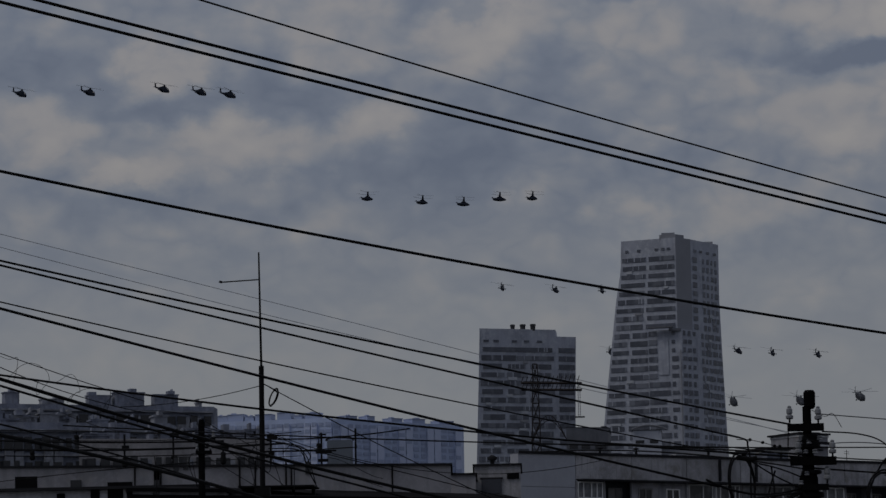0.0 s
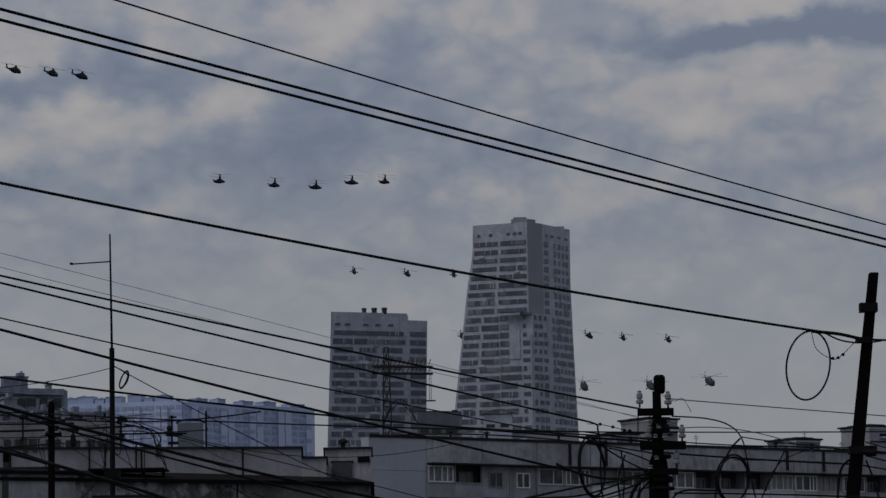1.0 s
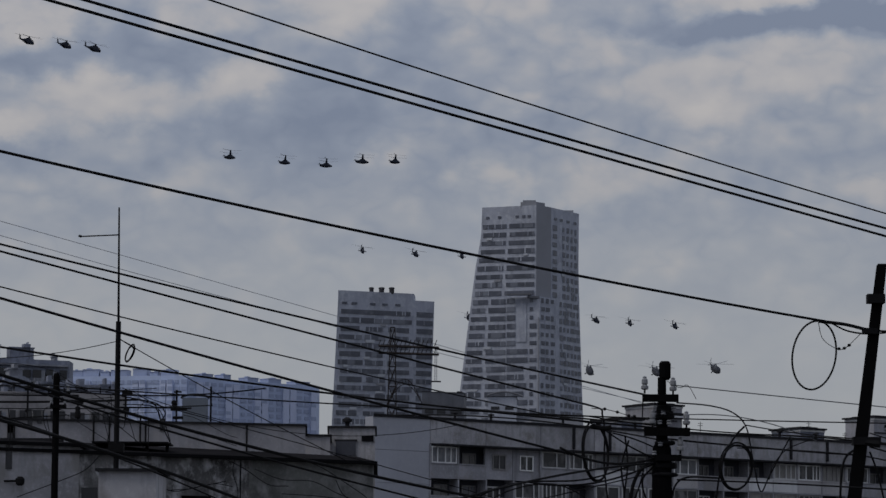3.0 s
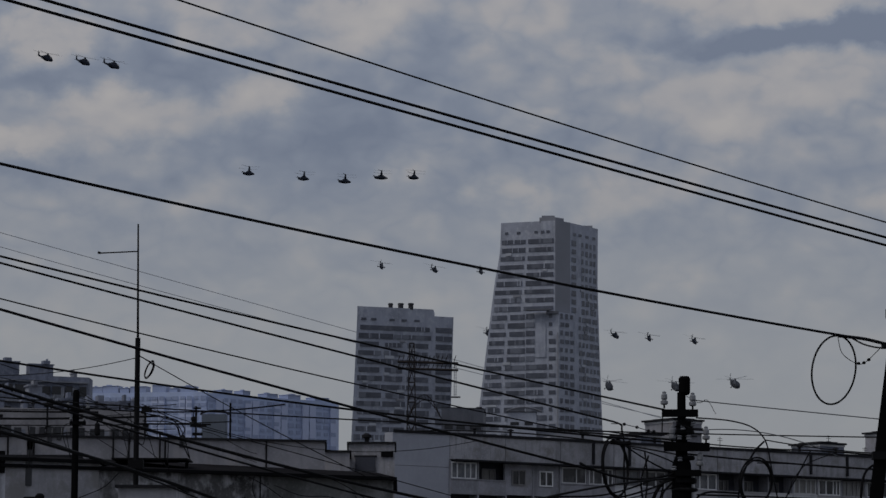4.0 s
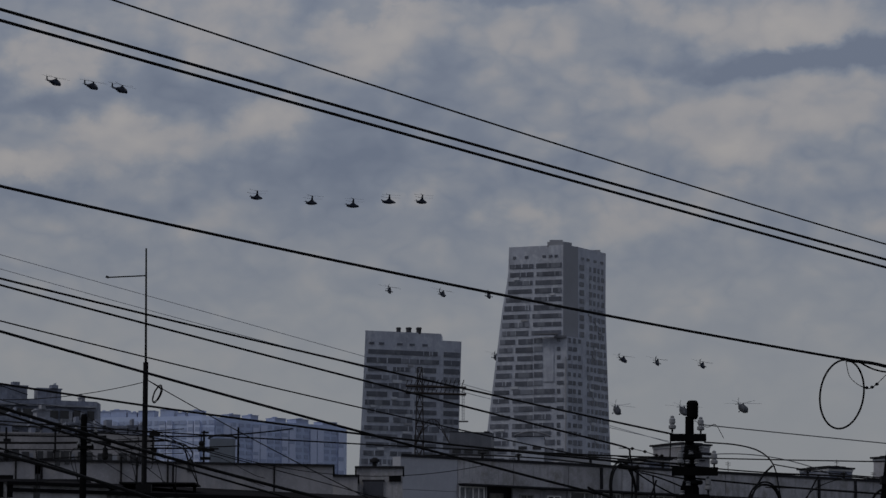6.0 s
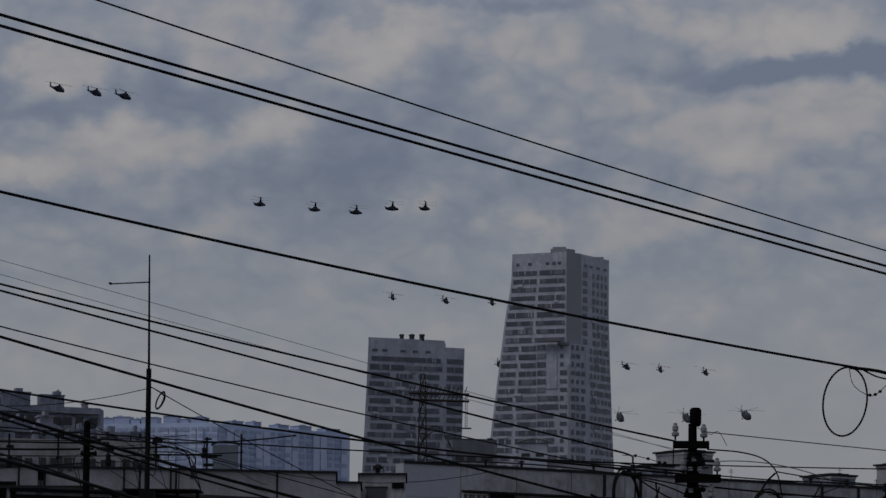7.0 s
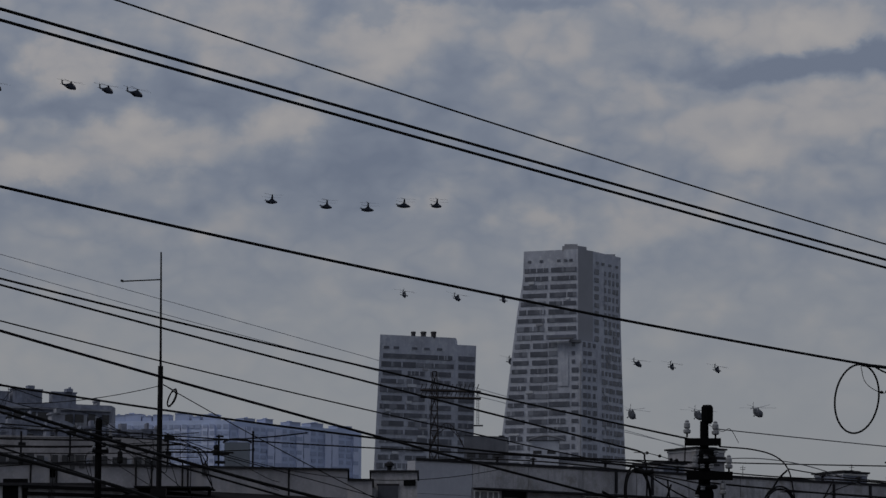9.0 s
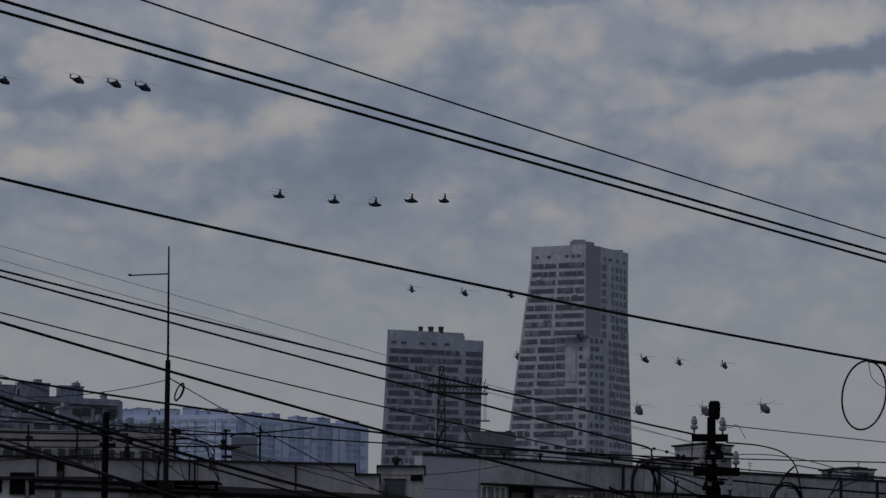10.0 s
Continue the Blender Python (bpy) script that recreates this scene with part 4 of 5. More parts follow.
lathe(bm, (lx, shed_y(lx) - 0.35, lzz - 0.14), ((0.06, 0), (0.13, 0.05), (0.14, 0.2), (0.07, 0.27)), 10)
part("lamp_bracket", bm, M_STEEL, shed)
# raised end of the shed under its own flat roof
bm = bmesh.new()
prism(bm, [(-17.55, shed_y(SH_L) - 0.08), (-14.95, shed_y(-14.95) - 0.08), (-14.95, shed_y(-14.95) + 2.5), (-17.55, shed_y(SH_L) + 2.5)], 0, 9.59)
part("raised_wall", bm, M_PARAPET, shed)
bm = bmesh.new()
prism(bm, [(-17.7, shed_y(SH_L) - 0.3), (-14.85, shed_y(-14.95) - 0.3), (-14.85, shed_y(-14.95) + 2.6), (-17.7, shed_y(SH_L) + 2.6)], 9.59, 9.68)
part("roof_slab", bm, M_DARK, shed)
# low hut with scrap sheets on its roof
hut = thing("scrap_hut", "low dark hut with bent sheet metal piled on its roof", "hut")
hx0, hx1, hz = -9.97, -6.59, 10.86
bm = bmesh.new()
prism(bm, [(hx0, 180), (hx1, 180), (hx1, 184), (hx0, 184)], 0, hz)
part("wall", bm, M_PLASTER, hut)
random.seed(77)
for k in range(9):
    bm = bmesh.new()
    w, d = random.uniform(0.5, 1.3), random.uniform(0.4, 0.9)
    prof = [(-w / 2, 0), (-w / 6, 0.09), (w / 6, -0.02), (w / 2, 0.07)]
    a = [bm.verts.new((x, -d / 2, z)) for x, z in prof] + [bm.verts.new((x, -d / 2, z + 0.025)) for x, z in prof[::-1]]
    b = [bm.verts.new((x, d / 2, z)) for x, z in prof] + [bm.verts.new((x, d / 2, z + 0.025)) for x, z in prof[::-1]]
    skin(bm, a, b)
    bm.faces.new(a[::-1])
    bm.faces.new(b)
    ob = part("sheet", bm, random.choice((M_STEEL, M_VOID, M_TAR, M_PLASTER, M_VOID)), hut)
    ob.matrix_basis = pose(random.uniform(hx0 + 0.5, hx1 - 0.5), 180.4 + random.uniform(0, 1.5), hz + 0.1 + random.uniform(0, 0.25), random.uniform(-14, 14), random.uniform(-12, 12), random.uniform(-40, 40))
# row of garages
garages = thing("garage_row", "low row of grey garages with dark openings and felt roof", "garage")
gx0, gx1, gz = -36.08, -21.47, 12.35
bm = bmesh.new()
prism(bm, [(gx0, 150.6), (gx1, 150.6), (gx1 * 1.03, 156), (gx0 * 1.03, 156)], 0, gz)
part("wall", bm, M_GARAGE, garages)
bm = bmesh.new()
prism(bm, [(gx0, 150.2), (gx1 + 0.1, 150.2), (gx1 * 1.03 + 0.1, 156.1), (gx0 * 1.03, 156.1)], gz, gz + 0.12)
part("roof", bm, M_TAR, garages)
# Openings are flat boxes on the wall, inner shade painted as near-black.
for x, z, w, h in ((-29.19, 12.68, 0.94, 0.59), (-26.25, 12.12, 0.38, 0.63), (-25.19, 12.19, 1.05, 0.93), (-24.11, 12.05, 0.52, 0.68), (-27.71, 12.03, 0.34, 0.39)):
    bm = bmesh.new()
    box(bm, (x, 150.56, z), (w, 0.12, h))
    part("opening", bm, M_DARK, garages)
for x in (-24.96, -23.77, -22.94, -21.87):
    bm = bmesh.new()
    box(bm, (x, 150.5, gz / 2), (0.14, 0.25, gz))
    part("pier", bm, M_STAIN, garages)
# narrow hut under the mast
lean_to = thing("utility_hut", "narrow pale plastered utility hut below a thin mast", "hut")
lx0, lx1, lz = -10.49, -9.22, 7.29
bm = bmesh.new()
prism(bm, [(lx0, 79.5), (lx1, 79.6), (lx1, 81.6), (lx0, 81.5)], 0, lz)
part("wall", bm, M_PARAPET, lean_to)
bm = bmesh.new()
prism(bm, [(lx0 - 0.07, 79.4), (lx1 + 0.07, 79.5), (lx1 + 0.07, 81.7), (lx0 - 0.07, 81.6)], lz, lz + 0.06)
part("roof", bm, M_TAR, lean_to)
bm = bmesh.new()
box(bm, (-9.53, 79.56, 6.40), (0.5, 0.12, 0.36))
part("window", bm, M_GLASS, lean_to)


# ---- poles ----
def insulator(parent, base, high=0.27, r=0.062):
    b = bmesh.new()
    bar(b, base, (base[0], base[1], base[2] + high * 0.35), 0.018, n=6)
    part("pin", b, M_STEEL, parent)
    b = bmesh.new()
    k = high
    lathe(b, (base[0], base[1], base[2] + high * 0.22), ((r * 0.7, 0), (r, 0.06 * k), (r, 0.22 * k), (r * 0.6, 0.27 * k), (r * 0.62, 0.33 * k), (r * 0.85, 0.38 * k), (r * 0.8, 0.62 * k), (r * 0.5, 0.70 * k), (r * 0.55, 0.78 * k), (r * 0.2, 0.84 * k)), 10)
    part("insulator", b, M_CERAMIC, parent, "glazed grey ceramic insulator")


DP = 60.0
# upright pole with two crossarms
P2 = (1.52, 60.00, 6.65)
pole = thing("utility_pole", "utility pole coloured silhouette-dark, with crossarms and grey insulators", "utility pole", "utility poles")
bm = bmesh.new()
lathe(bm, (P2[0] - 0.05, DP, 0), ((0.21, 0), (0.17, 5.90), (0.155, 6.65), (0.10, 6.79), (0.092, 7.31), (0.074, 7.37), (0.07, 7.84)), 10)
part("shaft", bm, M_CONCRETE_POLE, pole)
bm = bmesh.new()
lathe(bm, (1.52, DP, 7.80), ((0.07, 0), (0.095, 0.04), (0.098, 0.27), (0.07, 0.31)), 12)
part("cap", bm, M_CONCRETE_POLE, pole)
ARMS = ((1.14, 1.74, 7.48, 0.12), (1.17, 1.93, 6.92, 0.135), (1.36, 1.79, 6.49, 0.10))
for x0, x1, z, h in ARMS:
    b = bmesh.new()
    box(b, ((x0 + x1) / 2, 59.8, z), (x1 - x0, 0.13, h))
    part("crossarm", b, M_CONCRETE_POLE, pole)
for p in ((1.18, 59.80, 7.56), (1.65, 59.80, 7.54), (1.31, 59.80, 6.99), (1.87, 59.80, 6.98), (1.77, 59.80, 6.55)):
    insulator(pole, p)
for p, q in (((1.15, 59.75, 7.42), (1.14, 59.75, 7.14)), ((1.44, 59.90, 7.30), (1.27, 59.90, 7.21)), ((1.68, 59.70, 7.20), (1.42, 59.70, 7.29))):
    b = bmesh.new()
    bar(b, p, q, 0.012)
    part("bracket", b, M_STEEL, pole)
for z, r, h in ((7.29, 0.14, 0.16), (7.19, 0.16, 0.09), (6.75, 0.17, 0.07), (6.37, 0.20, 0.10), (6.22, 0.22, 0.06)):
    b = bmesh.new()
    lathe(b, (P2[0], DP, z - h / 2), ((r * 0.9, 0), (r, 0.02), (r, h - 0.02), (r * 0.9, h)), 10)
    part("clamp_band", b, M_STEEL, pole)

for p in ((1.49, 59.84, 7.24), (1.58, 59.84, 7.08), (1.43, 59.84, 7.08), (1.44, 59.84, 6.72), (1.66, 59.84, 7.30), (1.34, 59.84, 6.57)):
    b = bmesh.new()
    lathe(b, (p[0], p[1], p[2] - 0.035), ((0.03, 0), (0.048, 0.012), (0.03, 0.035), (0.048, 0.058), (0.03, 0.07)), 9)
    part("spool_insulator", b, M_CERAMIC, pole)
b = bmesh.new()
box(b, (1.54, 59.80, 5.63), (0.10, 0.02, 0.05), 0.2)
part("tag", b, M_FRAME, pole, "small white tag")
# leaning pole
lean_pole = thing("utility_pole", "dark square utility pole leaning to one side, cables clamped", "utility pole", "utility poles")
top, mid = Vector((5.13, 60.00, 9.75)), Vector((4.74, 60.00, 6.57))
d_lean = (top - mid) / (top.z - mid.z)
foot = mid - d_lean * mid.z
bm = bmesh.new()


def square_rings(b, marks):
    rings = [[b.verts.new((c.x + sx * h, c.y + sy * h, c.z)) for sx, sy in ((-1, -1), (1, -1), (1, 1), (-1, 1))] for c, h in marks]
    for a, q in zip(rings, rings[1:]):
        skin(b, a, q)
    b.faces.new(rings[0][::-1])
    b.faces.new(rings[-1])


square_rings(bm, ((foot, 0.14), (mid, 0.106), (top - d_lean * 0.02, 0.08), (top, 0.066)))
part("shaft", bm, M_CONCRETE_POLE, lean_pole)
for p, w, h in (((5.02, 59.95, 9.16), 0.29, 0.15), ((4.85, 59.95, 6.79), 0.46, 0.13), ((4.92, 59.95, 8.62), 0.24, 0.09)):
    b = bmesh.new()
    box(b, p, (w, 0.24, h), 0.05)
    part("clamp_band", b, M_STEEL, lean_pole)
b = bmesh.new()
bar(b, (4.76, 59.90, 6.77), (5.06, 59.80, 6.73), 0.05, 0.07)
part("cable_joint", b, M_CABLE, lean_pole)

# thin mast with a side arm
mast = thing("antenna_mast", "thin dark steel mast with a short side arm", "mast")
MX, MY = -10.17, 80.0
bm = bmesh.new()
bar(bm, (MX, MY, lz + 0.05), (MX, MY, 10.66), 0.062, 0.058, 8)
part("lower_tube", bm, M_STEEL, mast)
bm = bmesh.new()
bar(bm, (MX, MY, 10.63), (-10.20, 80.00, 13.23), 0.028, 0.018, 8)
part("upper_tube", bm, M_STEEL, mast)
bm = bmesh.new()
bar(bm, (-10.20, 80.00, 12.61), (-11.08, 80.00, 12.57), 0.016, 0.016)
bar(bm, (-11.04, 80.00, 12.57), (-11.10, 80.00, 12.59), 0.03, 0.03)
part("side_arm", bm, M_STEEL, mast)
bm = bmesh.new()
bar(bm, (-10.17, 80.00, 10.28), (-9.88, 79.90, 10.12), 0.014)
bar(bm, (-9.88, 79.90, 10.12), (-9.81, 79.90, 10.04), 0.012)
part("lamp_arm", bm, M_STEEL, mast)
bm = bmesh.new()
tube(bm, [Vector((-9.89, 79.90, 9.94)) + Vector(((0.075 + 0.015 * math.sin(a / 3)) * math.cos(a) + 0.07 * math.sin(a), 0.03 * math.sin(a / 3), (0.19 + 0.02 * math.cos(a / 3)) * math.sin(a))) for a in [2 * math.pi * i / 16 for i in range(48)]], 0.01, 6, True)
part("wire_loop", bm, M_CABLE, mast)
bm = bmesh.new()
box(bm, (MX, MY, 7.83), (0.34, 0.24, 0.2))
part("base_bracket", bm, M_STEEL, mast)


# ---- overhead cables ----
def cable(a, b, sag, r, mat_=None, label="black overhead cable strung between poles", n=36, name="overhead_cable"):
    a, b = Vector(a), Vector(b)
    pts = []
    for i in range(n + 1):
        s = i / n
        p = a.lerp(b, s)
        p.z -= 4 * sag * s * (1 - s)
        pts.append(p)
    m = bmesh.new()
    tube(m, pts, r)
    return solid(name, m, mat_ or M_CABLE, label, "cable", "overhead cables")


cable((-11.73, 39.00, 12.955), (9.75, 67.00, 10.35), 0.208, 0.013)
cable((-10.22, 40.80, 11.97), (10.46, 68.00, 10.07), 0.058, 0.021)
cable((-10.22, 40.80, 11.82), (10.45, 68.00, 9.92), 0.035, 0.021)
cable((-12.19, 44.55, 10.61), (4.69, 60.08, 8.71), 0.182, 0.021)
cable((-352.32, 1475.00, 217.69), (34.71, 1835.00, 137.96), -0.330, 0.15, M_FAR_WIRE, "thin far high-voltage line")
cable((-352.11, 1475.00, 212.99), (34.68, 1835.00, 138.54), 3.625, 0.15, M_FAR_WIRE, "thin far high-voltage line")
cable((-12.14, 49.60, 9.88), (1.21, 60.16, 7.56), 0.088, 0.016)
cable((-11.94, 49.60, 9.79), (0.35, 60.00, 7.35), 0.038, 0.016)
cable((-12.15, 51.60, 9.44), (0.49, 62.80, 7.22), 0.115, 0.011)
cable((-11.35, 47.00, 8.91), (-0.02, 60.00, 6.55), 0.073, 0.02)
cable((-13.67, 54.60, 8.66), (1.39, 60.00, 7.00), 0.197, 0.017)
cable((-11.52, 62.80, 8.05), (1.39, 60.00, 7.15), 0.069, 0.012)
cable((-9.73, 45.60, 7.47), (0.56, 63.60, 5.64), 0.304, 0.024)
cable((-9.94, 46.60, 7.47), (0.60, 64.60, 5.26), 0.181, 0.016)
cable((-8.73, 39.20, 6.24), (-4.14, 59.60, 5.18), -0.228, 0.024)
cable((-8.95, 40.20, 6.48), (-4.18, 60.60, 4.94), -0.266, 0.012)
cable((-10.00, 80.00, 10.18), (-5.30, 84.80, 7.83), 0.058, 0.011)
cable((-8.98, 68.80, 8.24), (-1.67, 75.20, 6.55), -0.022, 0.009)
cable((-17.62, 90.80, 8.96), (-10.19, 87.80, 9.17), -0.070, 0.010)
cable((-17.64, 90.80, 9.97), (-10.20, 87.80, 9.77), 0.122, 0.010)
cable((-18.53, 92.80, 9.70), (-9.02, 89.80, 9.50), 0.096, 0.014)
cable((-12.45, 58.80, 9.19), (-10.45, 65.20, 8.65), 0.025, 0.008)
cable((-12.45, 58.80, 9.01), (-10.45, 65.20, 8.44), 0.113, 0.008)
cable((-18.81, 97.00, 10.34), (-12.04, 93.80, 9.99), 0.172, 0.009)
cable((-10.98, 76.00, 8.68), (-9.16, 78.40, 7.56), -0.197, 0.008)
cable((-11.11, 88.00, 9.31), (-9.58, 90.00, 9.44), -0.004, 0.022)
cable((-11.02, 87.60, 9.76), (-3.09, 94.40, 9.33), 0.645, 0.009)
cable((-10.99, 76.00, 9.02), (-9.97, 79.00, 8.60), -0.087, 0.008)
cable((-17.54, 95.60, 11.03), (-10.99, 76.00, 8.95), 0.274, 0.008)
cable((-19.18, 94.40, 9.12), (-13.99, 96.20, 9.64), -0.041, 0.009)
cable((-16.07, 95.00, 10.88), (-13.63, 96.00, 10.75), -0.187, 0.007)
# lines running on past the poles
cable((4.96, 60.00, 8.635), (7.96, 57.20, 7.95), -0.068, 0.018)
cable((1.69, 60.00, 7.71), (10.35, 66.40, 7.41), 0.020, 0.009, M_CABLE_GREY)
cable((-0.23, 64.00, 7.48), (9.99, 61.40, 7.15), 0.030, 0.011)
cable((0.27, 60.80, 7.24), (3.67, 62.00, 7.01), 0.053, 0.011)
cable((1.53, 60.00, 6.82), (4.77, 60.00, 6.56), 0.019, 0.015)
cable((2.80, 62.60, 7.06), (4.87, 60.00, 6.78), -0.036, 0.015)
cable((2.84, 62.60, 6.83), (4.72, 60.00, 6.56), -0.022, 0.010)
cable((4.94, 60.00, 6.78), (7.67, 54.40, 5.94), -0.035, 0.020)
cable((4.91, 60.00, 6.70), (7.48, 54.80, 5.13), -0.113, 0.013)
cable((4.91, 60.00, 6.93), (7.80, 57.40, 5.84), 0.016, 0.010)
cable((4.86, 60.00, 6.54), (7.81, 57.40, 5.95), 0.050, 0.012)
cable((-2.89, 67.80, 7.94), (1.43, 60.00, 7.05), 0.005, 0.014)
cable((-3.44, 67.80, 7.73), (1.48, 60.00, 6.79), -0.146, 0.013)
cable((-0.21, 58.00, 6.54), (1.39, 60.00, 6.51), 0.177, 0.02)
cable((0.54, 60.00, 6.95), (1.39, 60.00, 6.48), 0.040, 0.013)
cable((0.65, 60.00, 6.91), (1.43, 60.00, 6.63), -0.031, 0.012)
cable((-3.49, 47.00, 4.49), (1.39, 60.00, 6.42), -0.216, 0.018)
cable((-0.75, 58.00, 5.99), (1.40, 60.00, 6.44), 0.190, 0.016)
cable((1.72, 60.00, 6.14), (8.76, 57.40, 5.55), -0.076, 0.014)
cable((-1.29, 58.00, 5.54), (1.39, 60.00, 6.27), 0.008, 0.010)
cable((1.90, 60.00, 7.22), (4.24, 62.80, 6.96), -0.147, 0.008, M_CABLE_GREY)
cable((2.94, 62.00, 7.19), (4.77, 60.00, 6.83), 0.033, 0.010)
cable((-14.23, 85.20, 10.26), (-10.18, 80.00, 10.22), 0.104, 0.009)


def loop(label, center, wide, high, r, turns=1, tilt=0.0):
    """A hanging coil: wide is its seen width, the rest of the circle lies in depth."""
    deep = math.sqrt(max(0.01, high * high - wide * wide))
    m = bmesh.new()
    c = Vector(center)
    n = 40 * turns
    pts = []
    for i in range(n):
        a = 2 * math.pi * turns * i / n
        grow = 1 + 0.06 * math.sin(a / max(1, turns) + 0.4)
        x, z = wide / 2 * math.cos(a) * grow, high / 2 * math.sin(a) * grow
        pts.append(c + Vector((x * math.cos(tilt) - z * math.sin(tilt), deep / 2 * math.cos(a) + 0.03 * math.sin(a / max(1, turns)), x * math.sin(tilt) + z * math.cos(tilt))))
    tube(m, pts, r, 6, True)
    return solid("cable_coil", m, M_CABLE, label, "cable", "cable coils")


loop("spare black cable hung in one large loop", (3.985, 60.00, 8.192), 0.76, 1.155, 0.016, 1, -0.24)
loop("spare black cable coil hanging from a line", (0.37, 60.00, 6.59), 0.42, 0.96, 0.016, 2, 0.06)
loop("spare black cable coil hanging in two turns", (2.70, 60.00, 6.36), 0.54, 0.76, 0.016, 2, -0.15)


def drop(points, r=0.015, label="black cable hanging down in a bow"):
    """A smooth hanging cable through a few places."""
    P = [Vector(p) for p in points]
    P = [P[0] * 2 - P[1]] + P + [P[-1] * 2 - P[-2]]
    pts = []
    for i in range(1, len(P) - 2):
        for j in range(8):
            s = j / 8
            a, b, c, d = P[i - 1:i + 3]
            pts.append(0.5 * (2 * b + (c - a) * s + (2 * a - 5 * b + 4 * c - d) * s * s + (3 * b - a - 3 * c + d) * s ** 3))
    pts.append(P[-2])
    m = bmesh.new()
    tube(m, pts, r)
    return solid("hanging_cable", m, M_CABLE, label, "cable", "hanging cables")


drop([(0.17, 60.00, 7.40), (0.45, 60.00, 7.31), (0.48, 60.00, 7.21), (0.52, 60.00, 6.93), (0.52, 60.00, 6.27), (0.64, 60.00, 5.33)])
drop([(1.71, 60.00, 7.42), (2.28, 60.00, 7.37), (2.66, 60.00, 7.25), (2.87, 60.00, 7.01), (2.97, 60.00, 6.52), (3.10, 60.00, 5.96), (3.25, 60.00, 6.21), (3.60, 60.00, 6.87)], 0.012)
drop([(2.84, 60.00, 7.03), (2.68, 60.00, 6.86), (2.50, 60.00, 6.51), (2.39, 60.00, 6.00), (2.34, 60.00, 5.34)], 0.016)
drop([(4.20, 62.00, 6.99), (3.67, 62.00, 6.78), (3.42, 62.00, 6.49), (3.35, 62.00, 6.25)], 0.008)
drop([(0.86, 60.00, 6.86), (0.90, 60.00, 6.37), (0.84, 60.00, 5.80), (0.83, 60.00, 5.29)], 0.014)
drop([(-2.08, 60.00, 5.42), (-1.52, 60.00, 5.87), (-0.87, 60.00, 6.08), (0.07, 60.00, 6.12), (0.63, 60.00, 6.25), (1.15, 60.00, 6.46)], 0.015)
drop([(1.55, 60.00, 7.78), (1.76, 60.00, 7.67), (1.90, 60.00, 7.71), (2.04, 60.00, 7.48)], 0.005)
drop([(0.30, 60.00, 7.02), (0.52, 60.00, 6.99), (0.63, 60.00, 7.01)], 0.04, "black cable joint wrapped with tape")
drop([(0.92, 60.00, 6.79), (0.80, 60.00, 6.37), (0.84, 60.00, 5.90), (0.79, 60.00, 5.33)])
drop([(1.39, 60.00, 6.51), (1.10, 60.00, 6.27), (0.96, 60.00, 5.90), (0.96, 60.00, 5.33)], 0.03)
drop([(1.34, 60.00, 6.37), (1.15, 60.00, 6.13), (1.22, 60.00, 5.80), (1.43, 60.00, 5.52)], 0.016)
drop([(1.10, 60.00, 6.37), (1.16, 60.00, 6.27), (1.01, 60.00, 5.80), (0.75, 60.00, 5.29)], 0.013)
drop([(1.62, 60.00, 5.71), (1.69, 60.00, 6.04), (1.90, 60.00, 6.18), (2.42, 60.00, 6.17)], 0.016)
drop([(-10.98, 88.00, 9.70), (-10.49, 88.00, 9.52), (-10.10, 88.00, 9.18), (-9.87, 88.00, 8.49)], 0.012)
drop([(-10.69, 88.00, 9.24), (-10.48, 88.00, 9.45), (-10.20, 88.00, 9.32), (-10.05, 88.00, 8.76)], 0.008)
drop([(-11.32, 88.00, 9.52), (-11.52, 88.00, 9.17), (-11.40, 88.00, 8.61)], 0.008)
drop([(-10.94, 77.00, 8.45), (-11.31, 77.00, 8.51), (-11.36, 77.00, 8.21), (-11.19, 77.00, 7.78)], 0.008)
drop([(4.77, 60.00, 6.71), (4.51, 60.00, 6.52), (4.43, 60.00, 6.10), (4.41, 60.00, 5.35)], 0.02)
drop([(4.91, 60.00, 6.62), (5.03, 60.00, 6.29), (5.14, 60.00, 5.82), (5.22, 60.00, 5.35)], 0.016)
drop([(5.59, 58.00, 6.55), (5.61, 58.00, 6.27), (5.61, 58.00, 5.82), (5.60, 58.00, 5.28)], 0.022)
drop([(5.68, 58.00, 6.27), (5.84, 58.00, 6.41), (5.97, 58.00, 6.28), (6.15, 58.00, 5.82), (6.28, 58.00, 5.28)], 0.022)
drop([(-1.71, 60.00, 5.49), (-1.15, 60.00, 5.91), (-0.40, 60.00, 6.06), (0.17, 60.00, 5.85), (0.64, 60.00, 5.33)], 0.012)
drop([(4.07, 60.00, 8.77), (4.14, 60.00, 8.50), (4.35, 60.00, 8.34), (4.51, 60.00, 8.34), (4.78, 60.00, 8.59)], 0.006)
drop([(4.07, 59.90, 8.78), (4.49, 59.90, 8.73), (4.87, 59.90, 8.64)], 0.028)
drop([(4.25, 59.85, 8.76), (4.50, 59.85, 8.63), (4.76, 59.85, 8.575), (5.05, 59.85, 8.575), (5.22, 59.90, 8.60)], 0.014)

drop([(-11.02, 77.00, 9.21), (-10.61, 77.00, 8.97), (-10.00, 77.00, 8.90), (-9.69, 77.00, 8.85)], 0.008)
drop([(-10.98, 77.00, 8.73), (-10.48, 77.00, 8.51), (-10.11, 77.00, 8.20), (-9.89, 77.00, 8.15)], 0.007)
drop([(-10.99, 77.00, 8.43), (-10.60, 77.00, 8.19), (-10.21, 77.00, 7.95), (-9.91, 77.00, 7.76)], 0.007)
